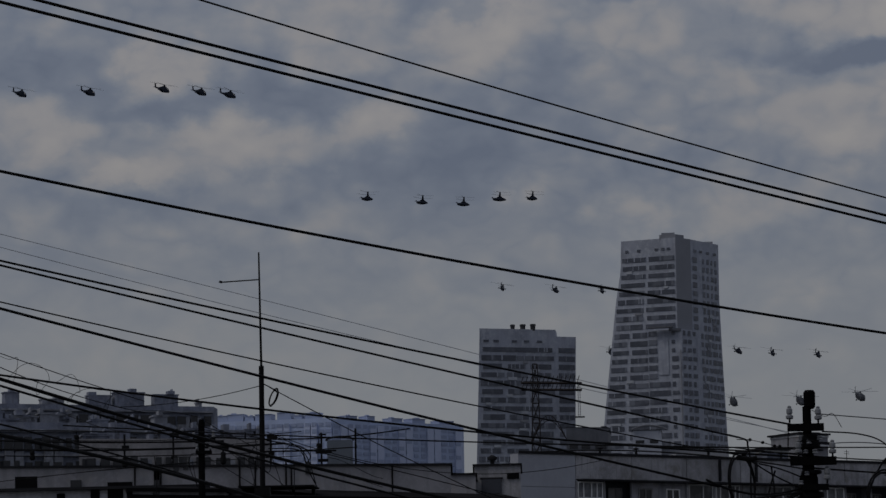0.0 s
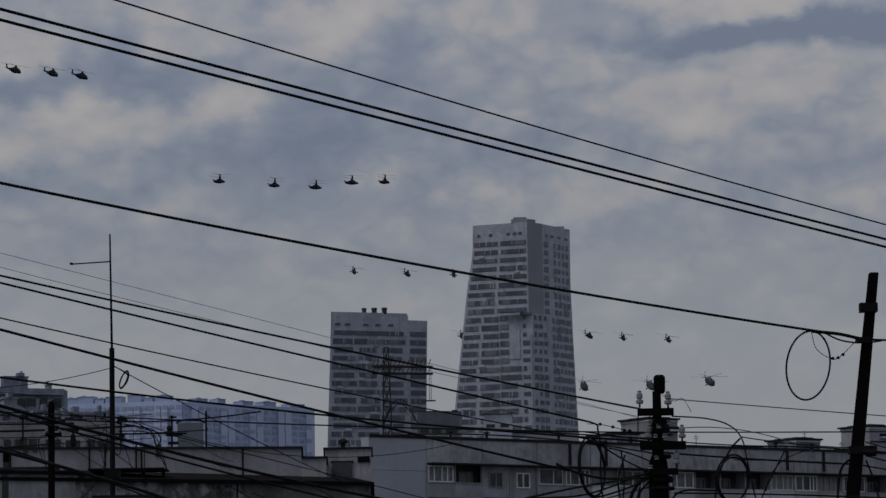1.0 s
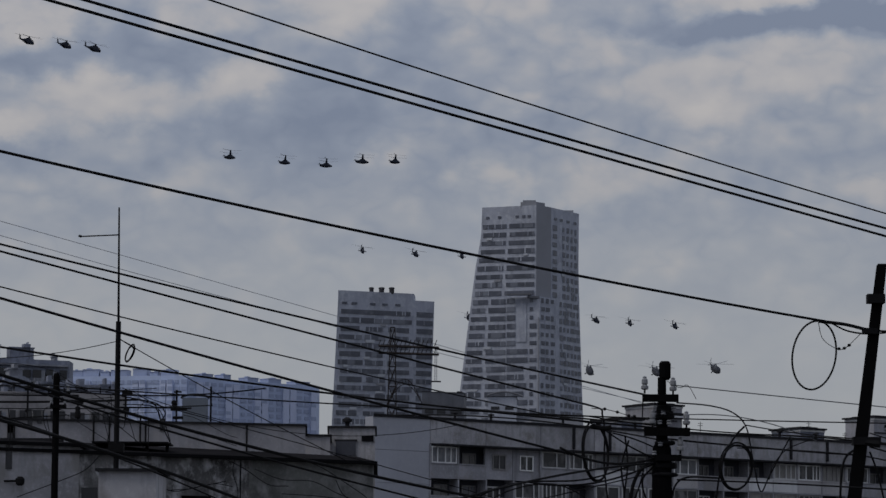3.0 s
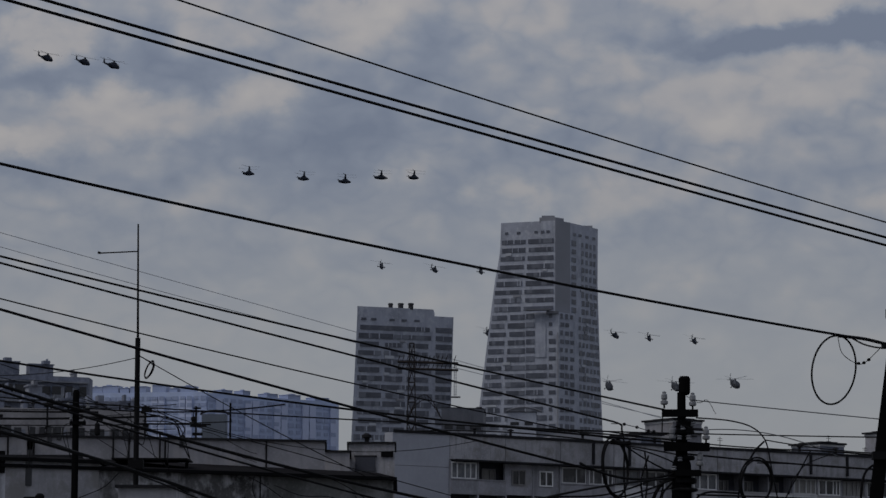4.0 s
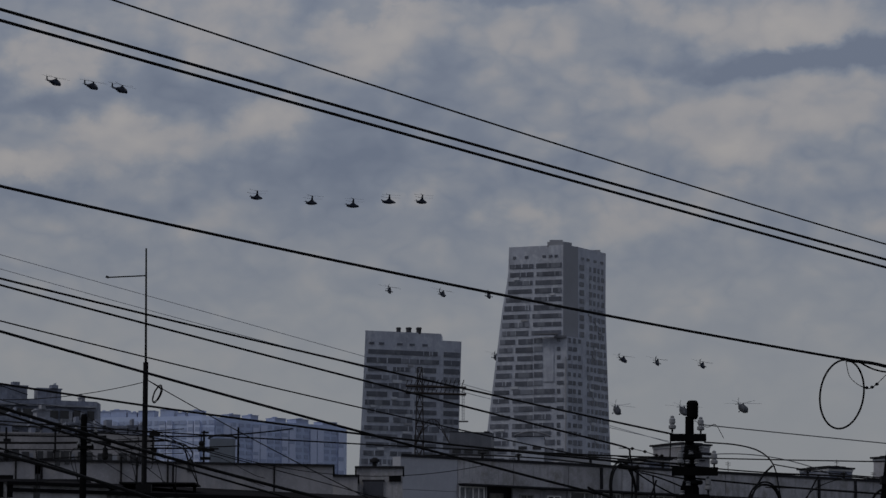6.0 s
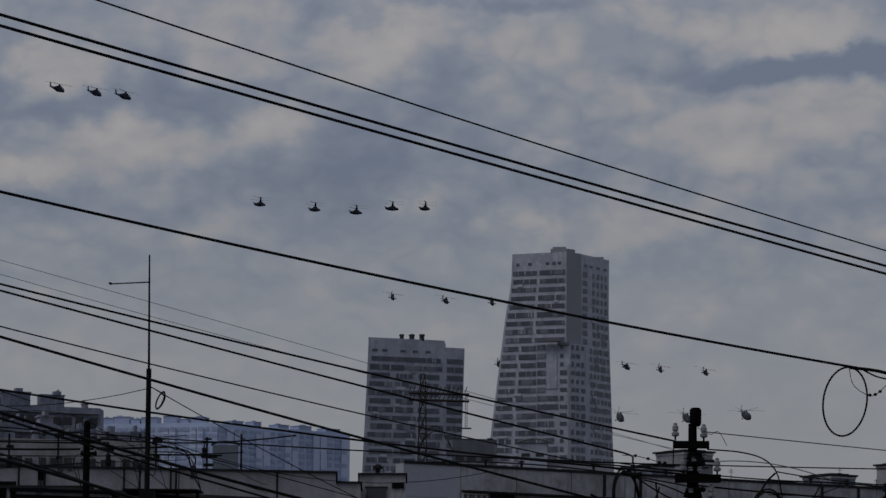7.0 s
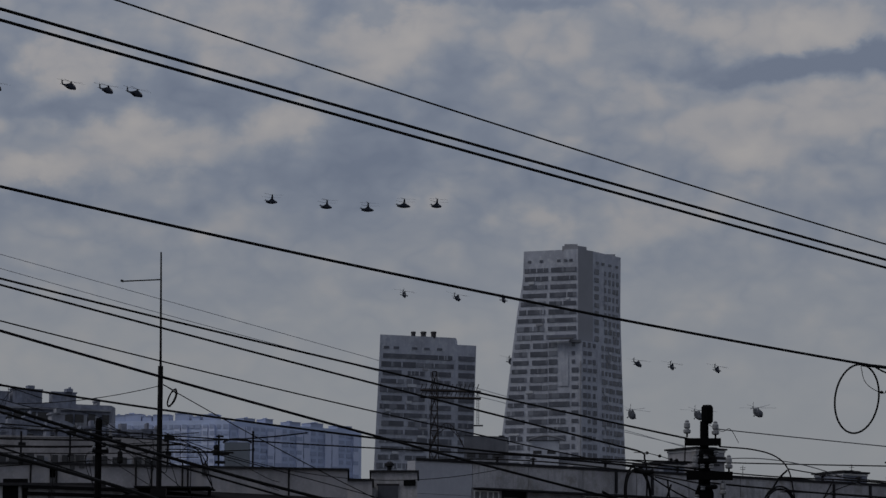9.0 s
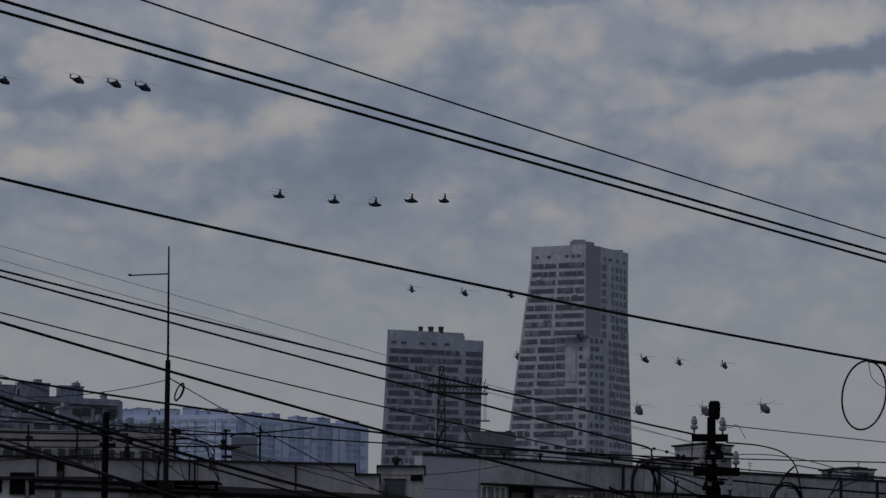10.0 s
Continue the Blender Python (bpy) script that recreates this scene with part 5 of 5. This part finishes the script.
drop([(-11.08, 88.00, 9.58), (-10.59, 88.00, 9.50), (-10.18, 88.00, 9.39), (-10.00, 88.00, 9.17), (-10.09, 88.00, 9.00)], 0.014)
drop([(-11.04, 88.00, 9.38), (-10.42, 88.00, 9.36), (-10.20, 88.00, 9.25), (-10.08, 88.00, 8.89), (-9.85, 88.00, 8.42)], 0.014)
drop([(-10.98, 88.00, 9.25), (-10.83, 88.00, 8.83), (-10.72, 88.00, 8.47)], 0.009)
drop([(-10.42, 88.00, 9.08), (-10.40, 88.00, 8.78), (-10.41, 88.00, 8.36)], 0.011)
drop([(-11.35, 88.00, 9.61), (-11.31, 88.00, 9.08), (-11.41, 88.00, 8.49)], 0.009)
drop([(-11.17, 88.00, 9.02), (-11.00, 88.00, 8.97), (-11.03, 88.00, 8.80), (-11.17, 88.00, 8.88)], 0.009)
drop([(-11.31, 77.00, 8.35), (-11.26, 77.00, 8.09), (-11.20, 77.00, 7.80)], 0.008)
drop([(-12.13, 77.00, 8.47), (-12.08, 77.00, 8.04), (-12.10, 77.00, 7.56)], 0.01)
drop([(-10.03, 88.00, 8.99), (-9.47, 88.00, 8.75), (-8.84, 88.00, 8.58), (-8.22, 88.00, 8.37)], 0.007)
drop([(-9.55, 88.00, 9.13), (-9.20, 88.00, 9.03), (-8.50, 88.00, 8.67), (-8.22, 88.00, 8.58)], 0.007)
drop([(-13.20, 100.00, 8.80), (-13.58, 100.00, 8.42), (-14.21, 100.00, 8.14), (-15.46, 100.00, 7.66)], 0.012)
drop([(-11.56, 100.00, 8.34), (-11.50, 100.00, 8.03), (-11.08, 100.00, 7.84), (-10.42, 100.00, 7.97), (-9.64, 100.00, 8.13)], 0.012)
# slack wires strung over the shed wall
drop([(-9.60, 108.60, 8.94), (-8.78, 108.60, 8.63), (-7.86, 108.60, 8.58), (-7.05, 108.60, 8.20), (-6.12, 108.60, 7.86)], 0.012, "thin slack wire hanging across a shed wall")
drop([(-8.78, 108.60, 8.20), (-7.76, 108.60, 8.14), (-6.75, 108.60, 8.03)], 0.012, "thin slack wire hanging across a shed wall")
drop([(-8.17, 108.60, 9.26), (-7.46, 108.60, 8.93), (-6.75, 108.60, 8.47), (-6.24, 108.60, 8.11), (-5.93, 108.60, 7.71)], 0.012, "thin slack wire hanging across a shed wall")
drop([(-12.15, 108.60, 8.29), (-11.54, 108.60, 8.34), (-10.82, 108.60, 8.49), (-10.26, 108.60, 8.41)], 0.012, "thin slack wire hanging across a shed wall")
drop([(-10.51, 108.60, 9.25), (-9.90, 108.60, 8.94), (-9.19, 108.60, 8.48), (-8.58, 108.60, 8.43)], 0.012, "thin slack wire hanging across a shed wall")
drop([(-7.15, 108.60, 8.62), (-6.95, 108.60, 8.22), (-6.59, 108.60, 7.96), (-6.04, 108.60, 7.81)], 0.012, "thin slack wire hanging across a shed wall")
drop([(-10.21, 108.60, 9.25), (-10.26, 108.60, 8.84), (-10.10, 108.60, 8.23), (-10.21, 108.60, 7.52)], 0.012, "thin slack wire hanging across a shed wall")


# ---- steel lattice pylons ----
def lattice_mast(parent, x, y, z0, z1, w0, w1, panels, r, mat_):
    legs = []
    for sx, sy in ((-1, -1), (1, -1), (1, 1), (-1, 1)):
        b = bmesh.new()
        bar(b, (x + sx * w0 / 2, y + sy * w0 / 2, z0), (x + sx * w1 / 2, y + sy * w1 / 2, z1), r * 1.5, r * 1.2, 5)
        part("leg", b, mat_, parent)
    b = bmesh.new()
    for k in range(panels):
        a, q = k / panels, (k + 1) / panels
        za, zq = z0 + (z1 - z0) * a, z0 + (z1 - z0) * q
        wa, wq = w0 + (w1 - w0) * a, w0 + (w1 - w0) * q
        corners = ((-1, -1), (1, -1), (1, 1), (-1, 1))
        for i in range(4):
            (ax, ay), (bx, by) = corners[i], corners[(i + 1) % 4]
            bar(b, (x + ax * wa / 2, y + ay * wa / 2, za), (x + bx * wq / 2, y + by * wq / 2, zq), r, n=4)
            bar(b, (x + bx * wa / 2, y + by * wa / 2, za), (x + ax * wq / 2, y + ay * wq / 2, zq), r, n=4)
            bar(b, (x + ax * wq / 2, y + ay * wq / 2, zq), (x + bx * wq / 2, y + by * wq / 2, zq), r, n=4)
    part("bracing", b, mat_, parent)


DL = 530.0
pylon = thing("lattice_pylon", "grey steel lattice transmission pylon with three crossarm tiers", "pylon")
lattice_mast(pylon, 61.45, DL, 0, 56.16, 3.1, 1.72, 27, 0.08, M_PYLON)
b = bmesh.new()
bar(b, (61.45, DL - 0.7, 0.3), (61.45, DL - 0.7, 55.9), 0.07, n=4)
for k in range(110):
    bar(b, (61.2, DL - 0.7, 1.0 + k * 0.5), (61.7, DL - 0.7, 1.0 + k * 0.5), 0.03, n=4)
part("ladder", b, M_PYLON, pylon)
b = bmesh.new()
for z in (55.99, 56.83):
    for dx in (-1, 1):
        bar(b, (59.59, DL + dx * 1.2, z), (63.92, DL + dx * 1.2, z), 0.06, n=4)
for k in range(9):
    x = 59.59 + (63.92 - 59.59) * k / 8
    bar(b, (x, DL - 1.2, 55.99), (x, DL - 1.2, 56.91), 0.06, n=4)
    bar(b, (x, DL + 1.2, 55.99), (x, DL + 1.2, 56.91), 0.06, n=4)
box(b, (61.75, DL, 55.99), (63.92 - 59.59, 2.6, 0.12))
for side in (-1, 1):
    bar(b, (61.6 + side * 0.8, DL, 54.9), (61.75 + side * 2.0, DL, 55.95), 0.09, n=4)
part("top_platform", b, M_PYLON, pylon)
for z, reach in ((50.88, 4.3), (46.29, 5.0), (41.70, 4.3)):
    for side in (-1, 1):
        b = bmesh.new()
        cx = 61.61
        bar(b, (cx + side * 0.9, DL, z - 0.15), (cx + side * (reach - 1.6), DL, z + 0.32), 0.085, n=4)
        bar(b, (cx + side * (reach - 1.6), DL, z + 0.32), (cx + side * reach, DL, z - 0.22), 0.11, 0.05, n=4)
        bar(b, (cx + side * 1.2, DL, z + 1.1), (cx + side * (reach - 1.4), DL, z + 0.4), 0.07, n=4)
        for k in range(5):
            x = cx + side * (1.3 + k * (reach - 2.4) / 4)
            bar(b, (x, DL, z + 0.3), (x, DL, z + 1.3), 0.022, n=4)
        bar(b, (cx + side * 1.3, DL, z + 1.3), (cx + side * (reach - 1.1), DL, z + 1.3), 0.025, n=4)
        part("crossarm", b, M_PYLON, pylon)

DR = 640.0
gantry = thing("lattice_pylon", "rusty lattice pylon with a long crossarm and hanging insulators", "pylon")
lattice_mast(gantry, -32.26, DR, rise_of(640), 63.39, 3.6, 0.8, 16, 0.06, M_RUST)
for y0, y1, z in ((0, 0, 60.07), (0, 0, 58.86)):
    b = bmesh.new()
    xa, xb = -34.75, -23.98
    bar(b, (xa, DR, z), (xb, DR, z - 0.3), 0.22, n=4)
    for k in range(14):
        x = xa + (xb - xa) * k / 14
        bar(b, (x, DR, z), (x + (xb - xa) / 28, DR, z + 1.1), 0.07, n=4)
    part("crossarm", b, M_RUST, gantry)
b = bmesh.new()
for off in (0.0, 0.9):
    arch = [Vector((-33.2 + 6.4 * k / 12, DR + off, 49.6 + (4.6 - off) * math.sin(math.pi * k / 12))) for k in range(13)]
    tube(b, arch, 0.07, 5)
for k in range(1, 12):
    bar(b, (-33.2 + 6.4 * k / 12, DR, 49.6 + 4.6 * math.sin(math.pi * k / 12)), (-33.2 + 6.4 * (k + 0.5) / 12, DR + 0.9, 49.6 + 3.7 * math.sin(math.pi * (k + 0.5) / 12)), 0.05, n=4)
part("arch_brace", b, M_RUST, gantry)
for dx in (0, 0.32):
    b = bmesh.new()
    x = -24.67 + dx
    for k in range(11):
        lathe(b, (x, DR, 53.84 + 0.25 + k * 0.5), ((0.05, 0), (0.11, 0.1), (0.11, 0.16), (0.05, 0.26)), 8)
    bar(b, (x, DR, 53.84), (x, DR, 60.09), 0.05, n=4)
    part("insulator_string", b, M_FAR_WIRE, gantry)
b = bmesh.new()
box(b, (-24.43, DR, 53.74), (1.7, 0.4, 0.25))
part("clamp", b, M_PYLON, gantry)

beads = thing("bead_insulator", "string of small dark bead insulators on a thin wire", "insulator")
for p in ((4.41, 60.00, 8.33), (4.50, 60.00, 8.34), (4.58, 60.00, 8.39)):
    bm = bmesh.new()
    lathe(bm, (p[0], p[1], p[2] - 0.025), ((0.012, 0), (0.03, 0.012), (0.03, 0.035), (0.012, 0.05)), 8)
    part("bead", bm, M_STEEL, beads)
beads = thing("bead_insulator", "row of small dark bead insulators on a slack wire", "insulator")
for p in ((0.52, 60.00, 7.31), (0.73, 60.00, 7.26), (0.92, 60.00, 7.20), (1.01, 60.00, 7.19)):
    bm = bmesh.new()
    lathe(bm, (p[0], p[1], p[2] - 0.025), ((0.012, 0), (0.028, 0.012), (0.028, 0.035), (0.012, 0.05)), 8)
    part("bead", bm, M_STEEL, beads)
bm = bmesh.new()
tube(bm, [(0.30, 60.00, 7.32), (0.52, 60.00, 7.31), (0.73, 60.00, 7.26), (0.92, 60.00, 7.20), (1.39, 60.00, 7.10)], 0.006)
part("wire", bm, M_CABLE, beads)

# barbed wire wound round a line
bm = bmesh.new()
pa, pb = Vector((-12.87, 61.00, 9.32)), Vector((-10.67, 64.00, 8.61))
pts = []
for i in range(181):
    q = i / 180
    a = q * 2 * math.pi * 5.0
    pts.append(pa.lerp(pb, q) + Vector((0.22 * math.sin(a + 0.4), 0.22 * math.cos(a), 0.20 * math.cos(a + 0.3 * math.sin(2.3 * a)) - 0.16 + 0.05 * math.sin(2.7 * a))))
tube(bm, pts, 0.0045, 5)
solid("barbed_wire", bm, M_CABLE, "loose coil of thin barbed wire wound along a cable", "barbed wire")

for p in ((-16.16, 90.00, 10.10), (-17.29, 90.00, 9.73), (-12.43, 90.00, 9.59), (-14.93, 90.00, 9.50), (-10.01, 90.00, 9.75), (-12.43, 90.00, 9.52)):
    hung = thing("hanging_insulator", "small dark insulator hanging from a line over the roofs", "insulator", "hanging insulators")
    bm = bmesh.new()
    bar(bm, (p[0], p[1], p[2]), (p[0], p[1], p[2] - 0.12), 0.012)
    part("rod", bm, M_STEEL, hung)
    bm = bmesh.new()
    lathe(bm, (p[0], p[1], p[2] - 0.36), ((0.04, 0), (0.075, 0.03), (0.075, 0.10), (0.05, 0.13), (0.07, 0.17), (0.06, 0.23), (0.02, 0.25)), 9)
    part("body", bm, M_STEEL, hung)
cable((-20.02, 90.00, 10.01), (-12.41, 90.00, 9.75), 0.077, 0.022)
cable((-20.99, 92.00, 9.96), (-11.10, 92.00, 9.80), 0.144, 0.028)
cable((-20.19, 90.00, 10.18), (-12.41, 90.00, 9.87), -0.064, 0.014)
cable((-13.07, 90.00, 9.89), (-7.94, 92.60, 10.15), 0.170, 0.018)

# short pole among the roofs
short_pole = thing("utility_pole", "short dark wooden pole with two small crossarms", "utility pole", "utility poles")
SX = -10.96
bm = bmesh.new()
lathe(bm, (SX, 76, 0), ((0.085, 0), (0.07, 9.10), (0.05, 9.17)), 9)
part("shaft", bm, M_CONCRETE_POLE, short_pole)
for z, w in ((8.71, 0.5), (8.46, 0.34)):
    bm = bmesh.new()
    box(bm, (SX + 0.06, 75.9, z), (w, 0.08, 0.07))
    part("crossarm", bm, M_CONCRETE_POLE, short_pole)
    for dx in (-0.42, 0.42):
        insulator(short_pole, (SX + 0.06 + dx * w, 75.9, z + 0.03), 0.16, 0.035)


def roof_post(x, z0, z1, y, arms, label, wide=0.07):
    ob = thing("roof_post", label, "post", "roof posts")
    b = bmesh.new()
    box(b, (x, y, (z0 + z1) / 2), (wide, wide, z1 - z0))
    part("shaft", b, M_STEEL, ob)
    for q, length, thick in arms:
        b = bmesh.new()
        box(b, (x + length * 0.15, y - 0.05, z0 + (z1 - z0) * q), (length, 0.08, thick))
        part("crossbar", b, M_STEEL, ob)


Z_SHOP = 18.73
for px, top_z, arms in ((-26.52, 21.39, ((0.95, 0.5, 0.12), (0.5, 1.1, 0.14), (0.3, 0.7, 0.2))), (-24.22, 21.62, ((0.6, 0.14, 0.1),)),
                        (-36.52, 21.76, ((0.9, 0.6, 0.3), (0.4, 0.4, 0.2))), (-39.83, 21.59, ((0.7, 0.5, 0.2),)),
                        (-29.94, 21.46, ((0.9, 0.7, 0.25), (0.5, 0.4, 0.3))), (-33.15, 20.95, ((0.8, 0.6, 0.2),))):
    roof_post(px, Z_SHOP, top_z, 240, arms, "dark steel bracket post standing on a flat roof", 0.12)
# roof hatch with a curved lid
hatch = thing("roof_hatch", "grey roof hatch with a curved dark lid", "roof hatch")
bm = bmesh.new()
box(bm, (-25.48, 242, (Z_SHOP + 20.97) / 2), (1.6, 1.4, 20.97 - Z_SHOP))
part("body", bm, M_PANEL_BLUE, hatch)
bm = bmesh.new()
tube(bm, [Vector((-25.49 + 0.95 * math.cos(a), 242, 20.97 + 0.28 * math.sin(a))) for a in [math.pi * i / 10 for i in range(11)]], 0.07)
part("lid", bm, M_TAR, hatch)
# sheet metal canopy over the shed roof
canopy = thing("sheet_canopy", "dark sheet metal canopy on posts above the shed roof", "canopy")
cx0, cx1, cz = -14.83, -12.50, 9.84
bm = bmesh.new()
prism(bm, [(cx0, 110.6), (cx1, 110.8), (cx1, 112.4), (cx0, 112.2)], cz, cz + 0.05)
part("sheet", bm, M_STEEL, canopy)
for x in (cx0 + 0.2, -13.23, cx1 - 0.1):
    bm = bmesh.new()
    box(bm, (x, 111.6, (SH_Z + 0.16 + cz) / 2), (0.1, 0.1, cz - SH_Z - 0.16))
    part("post", bm, M_STEEL, canopy)


# ---- helicopters in the sky ----
def hull(bm, rings, n=12, square=1.0):
    """Rings of (x, centre height, half width, half height): ellipses, boxier as square falls below 1."""
    def bend(v):
        return math.copysign(abs(v) ** square, v)

    loops = []
    for x, zc, ry, rz in rings:
        loops.append([bm.verts.new((x, ry * bend(math.cos(2 * math.pi * i / n)), zc + rz * bend(math.sin(2 * math.pi * i / n)))) for i in range(n)])
    for a, b in zip(loops, loops[1:]):
        skin(bm, a, b)
    bm.faces.new(loops[0][::-1])
    bm.faces.new(loops[-1])


def rotor(parent, x, z, radius, blades, phase, mat_, chord=0.34, droop=0.5):
    b = bmesh.new()
    lathe(b, (x, 0, z - 0.25), ((0.22, 0), (0.45, 0.1), (0.42, 0.3), (0.15, 0.42)), 8)
    part("rotor_hub", b, M_HELI, parent)
    for i in range(blades):
        a = phase + 2 * math.pi * i / blades
        b = bmesh.new()
        c, s = math.cos(a), math.sin(a)
        secs = []
        for q in (0.05, 0.5, 1.0):
            cx, cy, cz = x + c * radius * q, s * radius * q, z + 0.02 + droop * (q * q - 0.3) * 0.6
            h = chord / 2
            secs.append([b.verts.new((cx - s * h * u, cy + c * h * u, cz + v)) for u, v in ((-1, -0.05), (1, 0.0), (1, 0.06), (-1, 0.05))])
        for p, q in zip(secs, secs[1:]):
            skin(b, p, q)
        b.faces.new(secs[0][::-1])
        b.faces.new(secs[-1])
        part("rotor_blade", b, mat_, parent)


def helicopter(style, label, place, heading, nose=0.0, lean=0.0, size=1.0, phase=0.3):
    h = new("helicopter")
    h.matrix_basis = pose(*place, 0, 0, heading) @ pose(0, 0, 0, lean, nose, 0) @ Matrix.Scale(size, 4)
    tagged(h, label, "helicopter", {"gunship": "gunship formation", "coaxial": "twin rotor formation", "transport": "transport formation"}[style])
    paint = M_HELI_PALE if label.startswith("pale") else M_HELI
    b = bmesh.new()
    if style == "gunship":
        hull(b, ((6.4, -1.0, 0.2, 0.3), (5.8, -0.8, 0.65, 0.8), (4.2, -0.3, 0.95, 1.3), (2.0, 0.05, 1.15, 1.65), (-1.0, 0.2, 1.2, 1.75), (-3.0, 0.35, 1.0, 1.35), (-4.6, 0.55, 0.7, 0.85)))
    elif style == "coaxial":
        hull(b, ((7.6, -0.3, 0.15, 0.2), (6.4, -0.2, 0.6, 0.6), (4.2, 0.1, 0.9, 1.05), (1.0, 0.2, 1.15, 1.35), (-2.5, 0.25, 1.05, 1.2), (-5.5, 0.3, 0.75, 0.85), (-7.0, 0.35, 0.5, 0.55)))
    else:
        hull(b, ((6.9, -0.9, 0.6, 0.5), (6.3, -0.6, 1.2, 1.1), (4.9, -0.2, 1.65, 1.75), (0.0, -0.1, 1.75, 1.95), (-4.0, 0.1, 1.6, 1.7), (-6.5, 0.5, 1.0, 1.1)), 16, 0.65)
    part("fuselage", b, paint, h)
    b = bmesh.new()
    hull(b, ((3.0, 1.3, 0.25, 0.2), (2.2, 1.5, 0.7, 0.45), (-1.0, 1.6, 0.75, 0.5), (-2.6, 1.35, 0.4, 0.3)), 10)
    part("engine_cowling", b, paint, h)
    b = bmesh.new()
    hull(b, ((5.4, 0.25, 0.3, 0.25), (4.7, 0.6, 0.5, 0.45), (3.6, 0.85, 0.5, 0.45), (2.9, 1.0, 0.3, 0.25)), 10)
    part("canopy", b, M_OLD_GLASS, h)
    b = bmesh.new()
    tail = {"coaxial": 3.4, "gunship": 1.7, "transport": 0.8}[style]  # the twin rotor type has the shortest tail
    rise = {"coaxial": 0.4, "gunship": 1.0, "transport": 0.35}[style]
    hull(b, ((-4.0, 0.5, 0.75, 0.82), (-7.0 + tail * 0.5, 0.75, 0.5, 0.55), (-10.6 + tail, 1.0, 0.3, 0.36)), 8)
    part("tail_boom", b, paint, h)
    b = bmesh.new()
    secs = [[b.verts.new((x + tail, y, 0.9 + (z - 0.9) * rise)) for x, y in ((x0, -0.16), (x1, -0.16), (x1, 0.16), (x0, 0.16))] for x0, x1, z in ((-9.6, -10.9, 0.9), (-10.9, -11.9, 2.4), (-11.4, -12.2, 3.4))]
    for p, q in zip(secs, secs[1:]):
        skin(b, p, q)
    b.faces.new(secs[0][::-1])
    b.faces.new(secs[-1])
    part("tail_fin", b, paint, h)
    for side in (-1, 1):
        b = bmesh.new()
        if style == "transport":
            bar(b, (0.2, side * 1.4, -1.0), (0.2, side * 2.2, -1.7), 0.12)
            lathe(b, (0.2, side * 2.2, -2.1), ((0.25, 0), (0.4, 0.15), (0.4, 0.5), (0.25, 0.65)), 8)
            part("main_gear", b, M_HELI, h)
        else:
            box(b, (-0.6, side * 1.8, 0.1), (1.4, 2.2, 0.18))
            for dy in (1.6, 2.5):
                bar(b, (0.6, side * dy, -0.35), (-1.9, side * dy, -0.35), 0.25, 0.2, 8)
            bar(b, (-0.6, side * 2.4, -0.3), (-0.6, side * 2.4, 0.1), 0.1)
            part("stub_wing", b, paint, h)
        b = bmesh.new()
        box(b, (-9.4 + tail, side * 1.1, 1.0), (1.0, 2.0, 0.14))
        part("stabiliser", b, paint, h)
    b = bmesh.new()
    bar(b, (0.4, 0, 1.4), (0.4, 0, 2.9 if style != "coaxial" else 5.0), 0.85, 0.4, 8)
    part("rotor_mast", b, M_HELI, h)
    if style == "coaxial":
        rotor(h, 0.4, 2.9, 7.2, 3, phase, M_BLADE)
        rotor(h, 0.4, 4.8, 7.2, 3, phase + 0.5, M_BLADE)
    else:
        rotor(h, 0.4, 2.9, 8.6 if style == "gunship" else 10.6, 5, phase, M_BLADE)
        b = bmesh.new()
        for i in range(3):
            a = phase + 2 * math.pi * i / 3
            bar(b, (-12.0 + tail, 0.35, 3.0), (-12.0 + tail + 1.7 * math.cos(a), 0.4, 3.0 + 1.7 * math.sin(a)), 0.12, 0.10, 5)
        part("tail_rotor", b, M_BLADE, h)
    return h


random.seed(33)
for p in ((-354.54, 2300.00, 405.60), (-330.12, 2300.00, 402.91), (-311.27, 2300.00, 400.62), (-403.35, 2300.00, 405.03), (-448.56, 2300.00, 405.55)):
    helicopter("gunship", "dark attack helicopter in flight, seen against the clouds", p, -50 + random.uniform(-4, 4), 11, random.uniform(-9, -3), 1.15, random.uniform(-0.1, 0.25))
for p in ((-231.80, 2400.00, 343.86), (-194.74, 2400.00, 340.33), (-166.89, 2400.00, 338.35), (-142.53, 2400.00, 340.99), (-120.45, 2400.00, 340.95)):
    helicopter("coaxial", "dark twin rotor helicopter in flight with tall mast", p, -57 + random.uniform(-6, 6), 6, random.uniform(-3, 3), 1.05, random.uniform(0, 1))
for p in ((-147.69, 2500.00, 292.49), (-110.53, 2500.00, 290.08), (-78.17, 2500.00, 288.86), (-45.85, 2500.00, 287.65), (-73.34, 2500.00, 245.71), (15.44, 2500.00, 244.13), (38.95, 2500.00, 242.16), (70.27, 2500.00, 240.20)):
    helicopter("gunship", "dark attack helicopter in flight, nose lowered", p, -76 + random.uniform(-8, 8), 11, random.uniform(-10, -3), 1.0, random.uniform(0.7, 1.0))
for p in ((9.74, 2200.00, 184.46), (50.36, 2200.00, 184.05), (86.46, 2200.00, 185.80)):
    helicopter("transport", "pale grey transport helicopter in flight, nose lowered", p, -78 + random.uniform(-9, 9), 13, random.uniform(-6, 6), 1.12, random.uniform(0.9, 1.15))
